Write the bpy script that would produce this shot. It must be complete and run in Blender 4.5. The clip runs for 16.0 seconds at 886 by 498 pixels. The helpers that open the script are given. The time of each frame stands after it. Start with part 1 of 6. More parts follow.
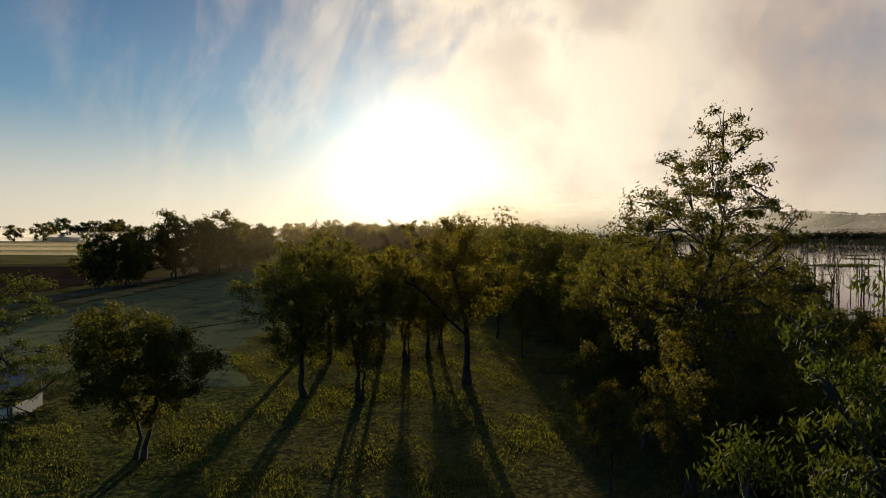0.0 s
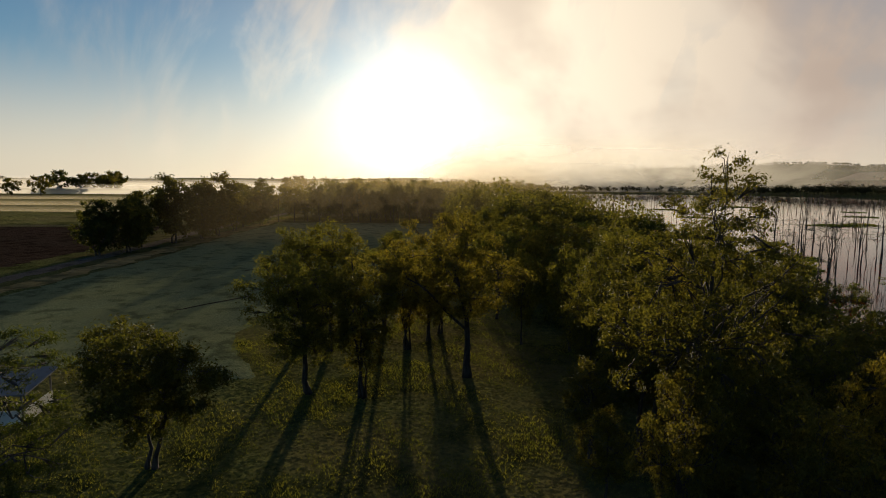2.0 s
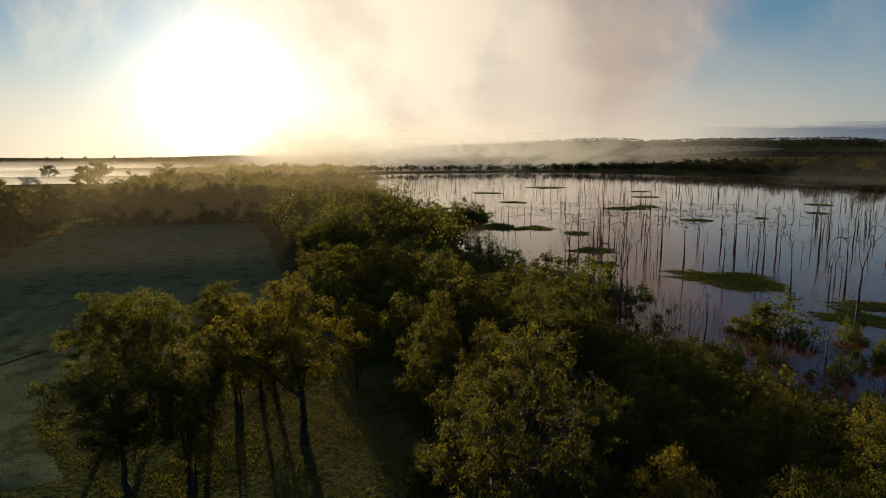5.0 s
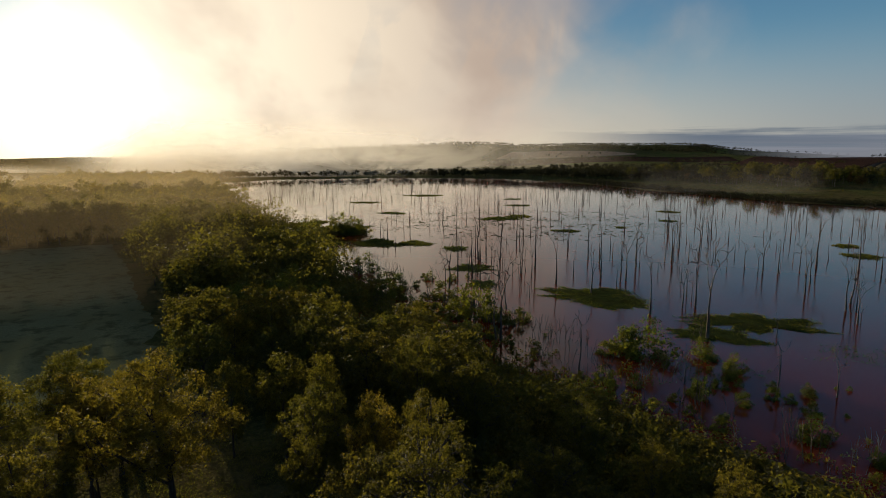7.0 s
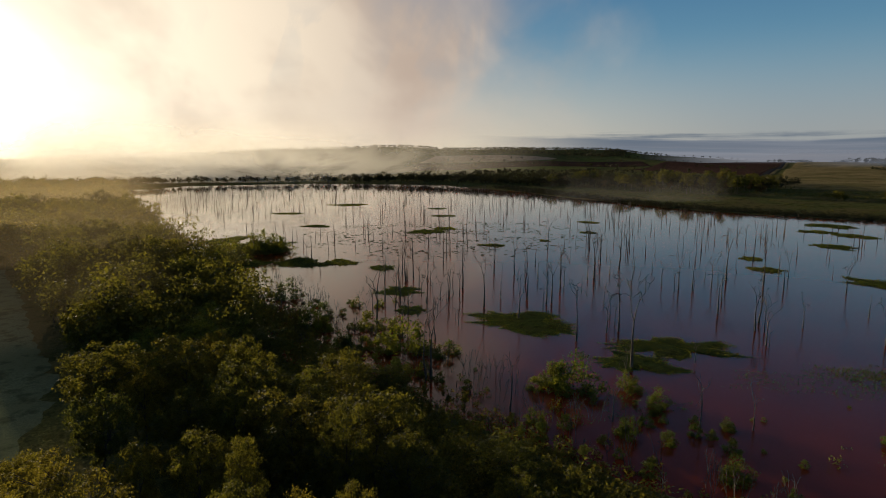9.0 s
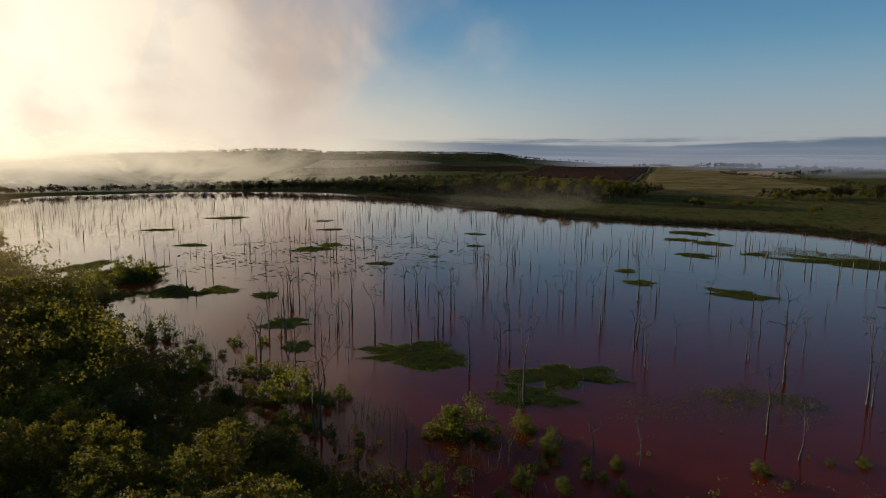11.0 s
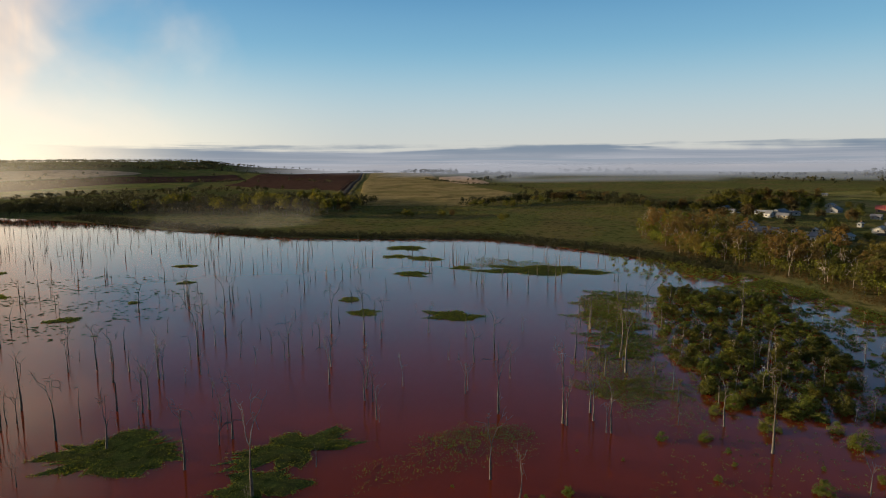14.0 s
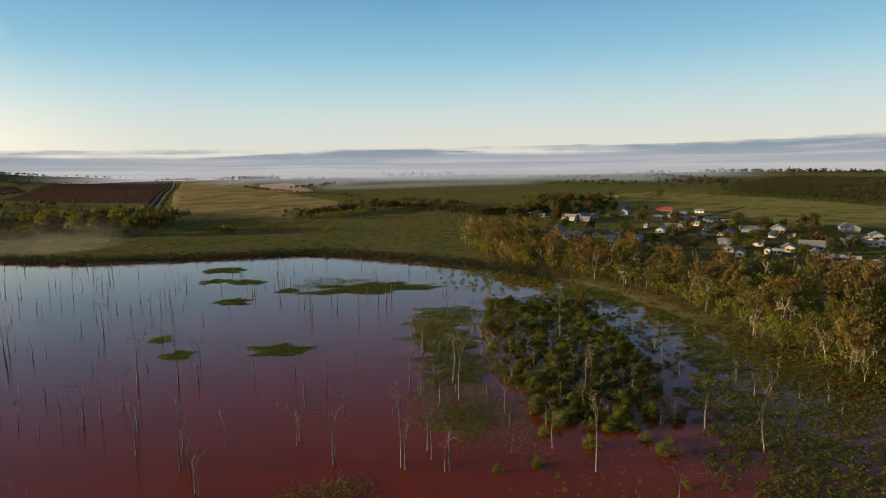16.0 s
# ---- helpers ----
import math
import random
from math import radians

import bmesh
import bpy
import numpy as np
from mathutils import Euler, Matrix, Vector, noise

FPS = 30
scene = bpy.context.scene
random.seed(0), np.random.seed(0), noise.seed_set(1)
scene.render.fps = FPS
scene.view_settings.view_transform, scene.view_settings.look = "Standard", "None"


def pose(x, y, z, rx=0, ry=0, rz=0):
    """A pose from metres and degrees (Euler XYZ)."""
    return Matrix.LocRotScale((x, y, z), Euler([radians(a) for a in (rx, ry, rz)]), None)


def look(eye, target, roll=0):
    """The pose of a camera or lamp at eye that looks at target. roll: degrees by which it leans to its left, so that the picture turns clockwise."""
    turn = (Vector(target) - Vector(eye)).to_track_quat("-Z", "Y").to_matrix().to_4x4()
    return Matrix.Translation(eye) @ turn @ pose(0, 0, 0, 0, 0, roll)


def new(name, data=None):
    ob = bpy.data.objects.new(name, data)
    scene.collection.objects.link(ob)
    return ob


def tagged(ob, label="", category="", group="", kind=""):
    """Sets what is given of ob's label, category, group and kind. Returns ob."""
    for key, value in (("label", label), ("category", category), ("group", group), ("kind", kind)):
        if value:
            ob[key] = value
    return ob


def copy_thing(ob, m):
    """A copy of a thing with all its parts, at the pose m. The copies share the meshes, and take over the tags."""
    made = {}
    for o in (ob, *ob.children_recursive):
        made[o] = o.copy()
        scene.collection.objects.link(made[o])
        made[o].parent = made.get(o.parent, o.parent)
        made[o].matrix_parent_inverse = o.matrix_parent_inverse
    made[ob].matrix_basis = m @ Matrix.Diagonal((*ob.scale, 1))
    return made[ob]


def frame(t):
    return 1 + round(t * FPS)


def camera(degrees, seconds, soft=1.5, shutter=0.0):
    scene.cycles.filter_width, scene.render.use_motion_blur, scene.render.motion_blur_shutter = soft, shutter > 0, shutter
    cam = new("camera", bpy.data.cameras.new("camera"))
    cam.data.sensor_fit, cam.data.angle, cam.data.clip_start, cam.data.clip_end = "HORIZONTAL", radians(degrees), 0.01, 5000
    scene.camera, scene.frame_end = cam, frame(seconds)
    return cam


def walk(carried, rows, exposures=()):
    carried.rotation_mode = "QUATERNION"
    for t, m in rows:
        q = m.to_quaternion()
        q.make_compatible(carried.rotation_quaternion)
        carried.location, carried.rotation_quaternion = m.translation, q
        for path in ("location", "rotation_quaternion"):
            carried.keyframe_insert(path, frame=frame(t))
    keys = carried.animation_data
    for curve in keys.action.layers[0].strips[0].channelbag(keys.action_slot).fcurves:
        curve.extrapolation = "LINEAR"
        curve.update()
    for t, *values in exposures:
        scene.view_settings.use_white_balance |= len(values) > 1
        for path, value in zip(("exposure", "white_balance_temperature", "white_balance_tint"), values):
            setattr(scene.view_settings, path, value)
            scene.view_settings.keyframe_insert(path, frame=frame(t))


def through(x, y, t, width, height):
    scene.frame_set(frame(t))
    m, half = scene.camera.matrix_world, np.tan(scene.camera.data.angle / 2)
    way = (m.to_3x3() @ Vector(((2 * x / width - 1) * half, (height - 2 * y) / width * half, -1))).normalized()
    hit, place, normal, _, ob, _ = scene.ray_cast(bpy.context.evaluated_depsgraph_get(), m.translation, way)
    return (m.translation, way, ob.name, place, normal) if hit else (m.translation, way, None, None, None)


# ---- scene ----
cam = camera(72.70, 16.0, soft=1.0)


def heading(x, y, z, yaw, tilt, roll):
    """A camera pose: yaw in degrees clockwise from +y, tilt in degrees upwards."""
    return pose(x, y, z, 90 + tilt, 0, -yaw) @ pose(0, 0, 0, 0, 0, roll)


PATH = [
    (0, heading(0.000, 0.000, 15.000, 0.000, -1.811, 0.240)),
    (0.5, heading(-0.031, 0.017, 16.003, 0.022, -2.449, 0.259)),
    (1, heading(-0.065, 0.046, 17.035, 0.028, -3.524, 0.248)),
    (1.5, heading(-0.121, 0.075, 18.087, 0.060, -4.994, 0.310)),
    (2, heading(-0.158, 0.080, 19.168, 0.093, -6.618, 0.388)),
    (2.5, heading(-0.159, 0.046, 20.359, 0.964, -8.262, 0.398)),
    (3, heading(-0.158, 0.096, 21.601, 3.700, -8.895, 0.330)),
    (3.5, heading(-0.146, 0.148, 22.940, 6.970, -8.956, 0.177)),
    (4, heading(-0.126, 0.205, 24.407, 10.030, -8.967, -0.015)),
    (6.5, heading(0.143, 2.365, 30.632, 25.397, -8.784, -0.072)),
    (7, heading(0.355, 2.975, 31.967, 27.957, -8.755, 0.023)),
    (7.5, heading(0.606, 3.605, 33.296, 30.249, -8.714, 0.100)),
    (8, heading(0.909, 4.280, 34.637, 32.436, -8.659, 0.120)),
    (10.5, heading(3.410, 8.779, 41.751, 41.460, -8.285, 0.467)),
    (11, heading(4.288, 9.603, 43.384, 45.843, -8.211, 0.367)),
    (11.5, heading(5.250, 10.377, 45.101, 50.213, -8.138, 0.301)),
    (12, heading(6.311, 11.067, 46.786, 54.594, -8.039, 0.181)),
    (12.5, heading(7.511, 11.733, 48.446, 58.943, -7.965, 0.050)),
    (13, heading(8.858, 12.388, 50.107, 63.297, -7.906, -0.036)),
    (13.5, heading(10.320, 13.025, 51.722, 67.654, -7.806, -0.161)),
    (14, heading(11.931, 13.558, 53.316, 72.020, -7.725, -0.329)),
    (14.5, heading(13.616, 13.963, 54.927, 76.381, -7.659, -0.524)),
    (15, heading(15.279, 14.202, 56.575, 80.717, -7.613, -0.676)),
    (15.5, heading(16.926, 14.358, 58.254, 85.077, -7.578, -0.847)),
    (16, heading(18.562, 14.514, 59.956, 88.392, -7.547, -0.986)),
]
walk(cam, PATH, [(0, -0.02, 6350, 10), (2, -0.1, 6350, 10), (4, -0.1, 6350, 10), (7, -0.12, 6350, 10), (8, -0.1, 6350, 10), (11, 0.08, 6180, 10), (12.5, 0.45, 6120, 10), (13.5, 0.68, 6400, 10), (14.5, 0.88, 6950, 10), (16, 1.03, 7250, 10)])

# ---- world, sun, exposure ----
SUN_AZ, SUN_EL = radians(-3.2), radians(5.6)
SUN_DIR = Vector((math.sin(SUN_AZ) * math.cos(SUN_EL), math.cos(SUN_AZ) * math.cos(SUN_EL), math.sin(SUN_EL)))
scene.view_settings.exposure = 0.0

sun = new("sun", bpy.data.lights.new("sun", "SUN"))
sun.data.energy, sun.data.angle, sun.data.color = 5.0, radians(0.6), (1.0, 0.80, 0.52)
sun.matrix_world = look((0, 0, 200), Vector((0, 0, 200)) - SUN_DIR)


class Graph:
    """Short notation for node trees."""

    def __init__(self, tree):
        self.tree = tree
        tree.nodes.clear()

    def node(self, bl_kind, inputs=(), **settings):
        n = self.tree.nodes.new(bl_kind)
        for key, value in settings.items():
            if key == "op":
                n.operation = value
            elif key == "blend":
                n.blend_type = value
            elif key == "data":
                n.data_type = value
            elif key == "kind":
                n.sky_type = value
            elif key == "dims":
                n.noise_dimensions = value
        for key, value in dict(inputs).items():
            if isinstance(value, bpy.types.NodeSocket):
                self.tree.links.new(value, n.inputs[key])
            else:
                n.inputs[key].default_value = value
        return n

    def math(self, op, a, b=0.0, c=0.0):
        return self.node("ShaderNodeMath", {0: a, 1: b, 2: c}, op=op).outputs[0]

    def vec(self, op, a, b=(0, 0, 0)):
        n = self.node("ShaderNodeVectorMath", {0: a, 1: b}, op=op)
        return n.outputs[1] if op in ("DOT_PRODUCT", "LENGTH", "DISTANCE") else n.outputs[0]

    def ramp(self, x, lo, hi, a=0.0, b=1.0):
        n = self.node("ShaderNodeMapRange", {0: x, 1: lo, 2: hi, 3: a, 4: b})
        n.interpolation_type = "SMOOTHSTEP"
        return n.outputs[0]

    def mix(self, k, a, b, blend="MIX"):
        n = self.node("ShaderNodeMix", data="RGBA", blend=blend)
        for slot, value in ((0, k), (6, a), (7, b)):
            if isinstance(value, bpy.types.NodeSocket):
                self.tree.links.new(value, n.inputs[slot])
            else:
                n.inputs[slot].default_value = (*value, 1) if slot and len(value) == 3 else value
        return n.outputs[2]

    def noise(self, vector, scale, detail=4.0, rough=0.55, distort=0.0):
        n = self.node("ShaderNodeTexNoise", {"Vector": vector, "Scale": scale, "Detail": detail, "Roughness": rough, "Distortion": distort})
        return n.outputs["Fac"]

    def xyz(self, x, y, z):
        return self.node("ShaderNodeCombineXYZ", {0: x, 1: y, 2: z}).outputs[0]

    def split(self, v):
        return self.node("ShaderNodeSeparateXYZ", {0: v}).outputs


def build_world():
    world = bpy.data.worlds.new("dawn_sky")
    scene.world = world
    world.use_nodes = True
    g = Graph(world.node_tree)
    sky = g.node("ShaderNodeTexSky", kind="NISHITA")
    sky.sun_disc, sky.sun_elevation, sky.sun_rotation = False, SUN_EL, SUN_AZ
    sky.air_density, sky.dust_density, sky.ozone_density, sky.altitude = 1.0, 0.6, 2.5, 300
    d = g.vec("NORMALIZE", g.node("ShaderNodeTexCoord").outputs["Generated"])
    x, y, z = g.split(d)
    az = g.math("ARCTAN2", x, y)                    # clockwise from +y
    el = g.math("ARCSINE", z)
    # billows, and streaks of rising morning mist
    p = g.xyz(g.math("ADD", g.math("MULTIPLY", az, 3.4), g.math("MULTIPLY", el, -1.6)), g.math("MULTIPLY", el, 4.4), 0.3)
    n1 = g.noise(p, 1.5, 7, 0.5, 0.25)
    n2 = g.noise(g.xyz(g.math("ADD", g.math("MULTIPLY", az, 5.0), g.math("MULTIPLY", el, 2.0)), g.math("MULTIPLY", el, 5.0), 4.0), 1.1, 4, 0.48, 0.2)
    n3 = g.noise(g.xyz(g.math("ADD", g.math("MULTIPLY", az, 7.5), g.math("MULTIPLY", el, -1.5)), g.math("MULTIPLY", el, 3.2), 7.7), 1.5, 6, 0.55, 0.4)
    # the body of the cloud stands between the sun and the north-east, narrower towards its top and foot
    torn = g.math("ADD", g.math("MULTIPLY", g.math("SUBTRACT", n1, 0.5), 0.42), g.math("MULTIPLY", g.math("SUBTRACT", n2, 0.5), 0.30))
    lean = g.math("ADD", az, torn)
    lean = g.math("ADD", lean, g.math("MULTIPLY", g.math("MAXIMUM", g.math("SUBTRACT", g.math("MINIMUM", el, 0.28), 0.19), 0.0), 0.35))
    lean = g.math("ADD", lean, g.math("MULTIPLY", g.math("MAXIMUM", g.math("SUBTRACT", 0.12, el), 0.0), 0.7))
    body = g.math("MULTIPLY", g.ramp(g.math("ADD", az, g.math("MULTIPLY", torn, 1.3)), -0.16, 0.16), g.ramp(lean, 0.88, 0.50))
    wisps = g.math("MULTIPLY", g.math("MULTIPLY", g.ramp(lean, -0.72, -0.25), g.ramp(lean, 0.9, 0.4)), g.ramp(n3, 0.42, 0.72))
    cover = g.math("MINIMUM", g.math("ADD", g.math("MULTIPLY", body, g.ramp(n1, 0.2, 0.55, 0.74, 0.97)), g.math("MULTIPLY", wisps, 0.50)), 1.0)
    cover = g.math("MULTIPLY", cover, g.ramp(el, -0.02, 0.05, 0.55, 1.0))
    near = g.vec("DOT_PRODUCT", d, tuple(SUN_DIR))
    warm = g.ramp(near, 0.80, 0.99)
    cloud = g.mix(warm, (0.66, 0.535, 0.425), (1.04, 0.87, 0.64))
    cloud = g.mix(g.math("MULTIPLY", g.ramp(n2, 0.36, 0.64), 0.58), cloud, (0.43, 0.315, 0.25))
    base = g.mix(1.0, sky.outputs[0], (SKY_GAIN * 0.72, SKY_GAIN, SKY_GAIN * 1.32), "MULTIPLY")
    # clear morning air: deep blue above, paling to cream at the horizon
    air = g.mix(g.ramp(el, 0.36, 0.04), (0.042, 0.160, 0.318), (0.200, 0.375, 0.460))
    air = g.mix(g.ramp(el, 0.20, 0.0), air, g.mix(g.ramp(near, 0.35, 0.95), (0.400, 0.395, 0.385), (0.84, 0.72, 0.54)))
    air = g.mix(g.ramp(el, 0.22, 0.55), air, (0.013, 0.048, 0.112))      # deep zenith at dawn
    base = g.mix(0.85, base, air)
    out = g.mix(cover, base, cloud)
    angle = g.math("ARCCOSINE", g.math("MINIMUM", near, 0.999999))
    core = g.math("EXPONENT", g.math("DIVIDE", angle, -0.055))
    wide = g.math("EXPONENT", g.math("DIVIDE", angle, -0.19))
    glow = g.math("ADD", g.math("MULTIPLY", core, 2.4), g.math("MULTIPLY", wide, 0.78))
    halo = g.vec("MULTIPLY", g.xyz(glow, glow, glow), (1.0, 0.89, 0.68))
    total = g.vec("ADD", out, halo)
    bg = g.node("ShaderNodeBackground", {"Color": total, "Strength": 1.0})
    g.tree.links.new(bg.outputs[0], g.node("ShaderNodeOutputWorld").inputs[0])


SKY_GAIN = 0.075
build_world()


# ---- materials ----
def material(name):
    m = bpy.data.materials.new(name)
    m.use_nodes = True
    return m, Graph(m.node_tree)


def finish(g, shader, bump=None, strength=0.3, distance=0.05):
    """Closes a material: shader node, and a height for its bump."""
    if bump is not None:
        b = g.node("ShaderNodeBump", {"Height": bump, "Strength": strength, "Distance": distance})
        if "Normal" in shader.inputs:
            g.tree.links.new(b.outputs[0], shader.inputs["Normal"])
    g.tree.links.new(shader.outputs[0], g.node("ShaderNodeOutputMaterial").inputs[0])


def place(g):
    return g.node("ShaderNodeNewGeometry").outputs["Position"]


def coords(g):
    return g.node("ShaderNodeTexCoord").outputs["Object"]


def leaf_material(name, dark, light, glow, through=0.36):
    m, g = material(name)
    island = g.node("ShaderNodeNewGeometry").outputs["Random Per Island"]
    whole = g.node("ShaderNodeObjectInfo").outputs["Random"]
    big = g.noise(coords(g), 0.5, 2)
    k = g.math("ADD", g.math("MULTIPLY", island, 0.4), g.math("MULTIPLY", g.math("SUBTRACT", big, 0.25), 0.9))
    colour = g.mix(k, dark, light)
    tint = g.mix(whole, (0.75, 0.82, 0.8), (1.25, 1.1, 0.9))
    colour = g.mix(1.0, colour, tint, "MULTIPLY")
    face = g.node("ShaderNodeBsdfPrincipled", {"Base Color": colour, "Roughness": 0.68, "Specular IOR Level": 0.16})
    back = g.node("ShaderNodeBsdfTranslucent", {"Color": g.mix(1.0, colour, glow, "MULTIPLY")})
    both = g.node("ShaderNodeMixShader", {0: through, 1: face.outputs[0], 2: back.outputs[0]})
    finish(g, both)
    return m


def bark_material(name, a, b, scale=3.0):
    m, g = material(name)
    v = g.vec("MULTIPLY", coords(g), (1.0, 1.0, 0.25))
    n = g.noise(v, scale, 6, 0.65)
    patch = g.noise(coords(g), 0.7, 3)
    colour = g.mix(g.ramp(n, 0.35, 0.7), a, b)
    colour = g.mix(g.ramp(patch, 0.45, 0.7), colour, [c * 0.6 for c in a])
    finish(g, g.node("ShaderNodeBsdfPrincipled", {"Base Color": colour, "Roughness": 0.9}), n, 0.6, 0.05)
    return m


def ground_material(name, a, b, c, fine=2.0, coarse=0.05, bump=0.25, rows=None, row_step=2.0, upright=0.5):
    """Soil and sward: two colours in fine grain and a third in wide patches; rows: the way of drill lines."""
    m, g = material(name)
    p = place(g)
    n1, n2, n3 = g.noise(p, fine, 6, 0.65), g.noise(p, coarse, 5, 0.6, 0.4), g.noise(p, fine * 0.12, 4)
    colour = g.mix(g.ramp(n1, 0.3, 0.7), a, b)
    colour = g.mix(g.math("MULTIPLY", g.ramp(n2, 0.42, 0.62), 0.8), colour, c)
    colour = g.mix(g.math("MULTIPLY", g.ramp(n3, 0.48, 0.68), 0.75), colour, [v * 0.5 for v in a])
    height = g.math("ADD", n1, g.math("MULTIPLY", n3, 2.0))
    if rows:
        w = g.math("SINE", g.math("MULTIPLY", g.vec("DOT_PRODUCT", p, (rows[0], rows[1], 0)), 2 * math.pi / row_step))
        colour = g.mix(g.math("MULTIPLY", g.ramp(w, 0.0, 1.0), 0.2), colour, [v * 0.6 for v in a])
        height = g.math("ADD", height, g.math("MULTIPLY", w, 0.5))
    flat = g.node("ShaderNodeBsdfDiffuse", {"Color": colour})
    b = g.node("ShaderNodeBump", {"Height": height, "Strength": 0.8, "Distance": bump})
    g.tree.links.new(b.outputs[0], flat.inputs["Normal"])
    # blades and clods stand up from the ground and catch a low light
    cells = g.node("ShaderNodeTexNoise", {"Vector": p, "Scale": fine * 2.0, "Detail": 3.0}).outputs["Color"]
    stand_up = g.vec("NORMALIZE", g.vec("ADD", g.vec("MULTIPLY", g.vec("SUBTRACT", cells, (0.5, 0.5, 0.5)), (6.0, 6.0, 0.0)), (0.0, 0.0, 0.45)))
    blades = g.node("ShaderNodeBsdfDiffuse", {"Color": colour, "Normal": stand_up})
    finish(g, g.node("ShaderNodeMixShader", {0: upright, 1: flat.outputs[0], 2: blades.outputs[0]}))
    return m


def plain(name, colour, rough=0.7, metal=0.0, vary=0.25, scale=1.5):
    m, g = material(name)
    n = g.noise(coords(g), scale, 5, 0.6)
    c = g.mix(g.ramp(n, 0.3, 0.75), [v * (1 - vary) for v in colour], colour)
    finish(g, g.node("ShaderNodeBsdfPrincipled", {"Base Color": c, "Roughness": rough, "Metallic": metal}), n, 0.15, 0.02)
    return m


GUM_LEAF = leaf_material("gum_leaves", (0.036, 0.040, 0.010), (0.145, 0.138, 0.038), (2.6, 2.35, 0.95), 0.54)
OLIVE_LEAF = leaf_material("olive_leaves", (0.028, 0.034, 0.011), (0.112, 0.110, 0.030), (2.5, 2.3, 0.95), 0.5)
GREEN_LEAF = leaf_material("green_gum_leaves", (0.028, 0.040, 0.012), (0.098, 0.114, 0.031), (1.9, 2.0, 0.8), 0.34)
BUSH_LEAF = leaf_material("bush_leaves", (0.032, 0.046, 0.011), (0.180, 0.190, 0.040), (2.3, 2.25, 0.8), 0.42)
GREY_LEAF = leaf_material("grey_brown_leaves", (0.034, 0.029, 0.013), (0.111, 0.082, 0.032), (2.0, 1.6, 0.8))
GRASS_BLADE = leaf_material("grass_blades", (0.080, 0.098, 0.024), (0.208, 0.202, 0.056), (2.1, 1.95, 0.7), 0.44)
PASTURE_BLADE = leaf_material("pasture_blades", (0.045, 0.050, 0.016), (0.105, 0.100, 0.034), (1.8, 1.7, 0.7), 0.35)
# far foliage: shade of backlit trees put into darker leaf tones
SHADED_LEAF = leaf_material("shaded_wood_leaves", (0.020, 0.023, 0.010), (0.062, 0.058, 0.024), (1.6, 1.5, 0.8), 0.25)
REED_BLADE = leaf_material("water_weed", (0.036, 0.050, 0.012), (0.130, 0.140, 0.034), (2.2, 2.2, 0.8), 0.4)
BARK = bark_material("gum_bark", (0.05, 0.042, 0.034), (0.14, 0.12, 0.10))
DARK_BARK = bark_material("dark_bark", (0.030, 0.025, 0.020), (0.080, 0.066, 0.055))
DEAD_WOOD = bark_material("dead_wood", (0.066, 0.051, 0.038), (0.185, 0.148, 0.112), 5.0)

SWARD = ground_material("pasture_soil", (0.066, 0.082, 0.027), (0.155, 0.158, 0.055), (0.150, 0.120, 0.052), 1.6, 0.02, 0.9, upright=0.52)
MOWN = ground_material("mown_grass", (0.140, 0.170, 0.088), (0.225, 0.250, 0.140), (0.175, 0.190, 0.095), 3.0, 0.035, 0.12, None, 3.2, 0.45)
PLOUGH = ground_material("ploughed_soil", (0.036, 0.025, 0.018), (0.077, 0.053, 0.039), (0.056, 0.042, 0.031), 2.5, 0.04, 0.5, (0.95, -0.2), 2.4)
RED_SOIL = ground_material("red_soil", (0.056, 0.032, 0.025), (0.098, 0.056, 0.044), (0.080, 0.050, 0.037), 0.6, 0.008, 1.0, (0.45, 0.9), 9.0)
DRY_GRASS = ground_material("dry_grass", (0.200, 0.156, 0.070), (0.390, 0.300, 0.140), (0.170, 0.150, 0.060), 0.30, 0.012, 1.8, (0.4, 0.92), 14.0)
STUBBLE = ground_material("straw_stubble", (0.40, 0.29, 0.19), (0.56, 0.42, 0.29), (0.46, 0.33, 0.22), 0.4, 0.01, 0.2, (0.8, 0.6), 10.0)
GREEN_FIELD = ground_material("green_pasture", (0.072, 0.098, 0.026), (0.160, 0.176, 0.054), (0.175, 0.150, 0.060), 0.35, 0.012, 1.8, upright=0.4)
PADDOCK = ground_material("village_pasture", (0.135, 0.138, 0.040), (0.250, 0.235, 0.085), (0.230, 0.190, 0.085), 0.35, 0.012, 1.8, upright=0.4)
DIRT = ground_material("track_dirt", (0.13, 0.105, 0.08), (0.23, 0.19, 0.15), (0.16, 0.13, 0.09), 3.0, 0.2, 0.05)
TAR = ground_material("tarred_road", (0.045, 0.045, 0.047), (0.075, 0.073, 0.07), (0.06, 0.058, 0.055), 4.0, 0.1, 0.02)


def water_material():
    m, g = material("muddy_red_water")
    p = place(g)
    n = g.noise(p, 0.02, 4, 0.6, 0.6)
    colour = g.mix(n, (0.132, 0.0185, 0.0044), (0.158, 0.0260, 0.0066))
    ripple = g.noise(g.vec("MULTIPLY", p, (1.0, 1.6, 1.0)), 1.2, 4, 0.55)
    water = g.node("ShaderNodeBsdfPrincipled", {"Base Color": colour, "Roughness": 0.06, "IOR": 1.33, "Specular IOR Level": 0.33, "Subsurface Weight": 1.0, "Subsurface Radius": (1.0, 0.8, 0.6), "Subsurface Scale": 6.0})
    water.subsurface_method = "BURLEY"
    finish(g, water, ripple, 0.035, 0.03)
    return m


WATER = water_material()


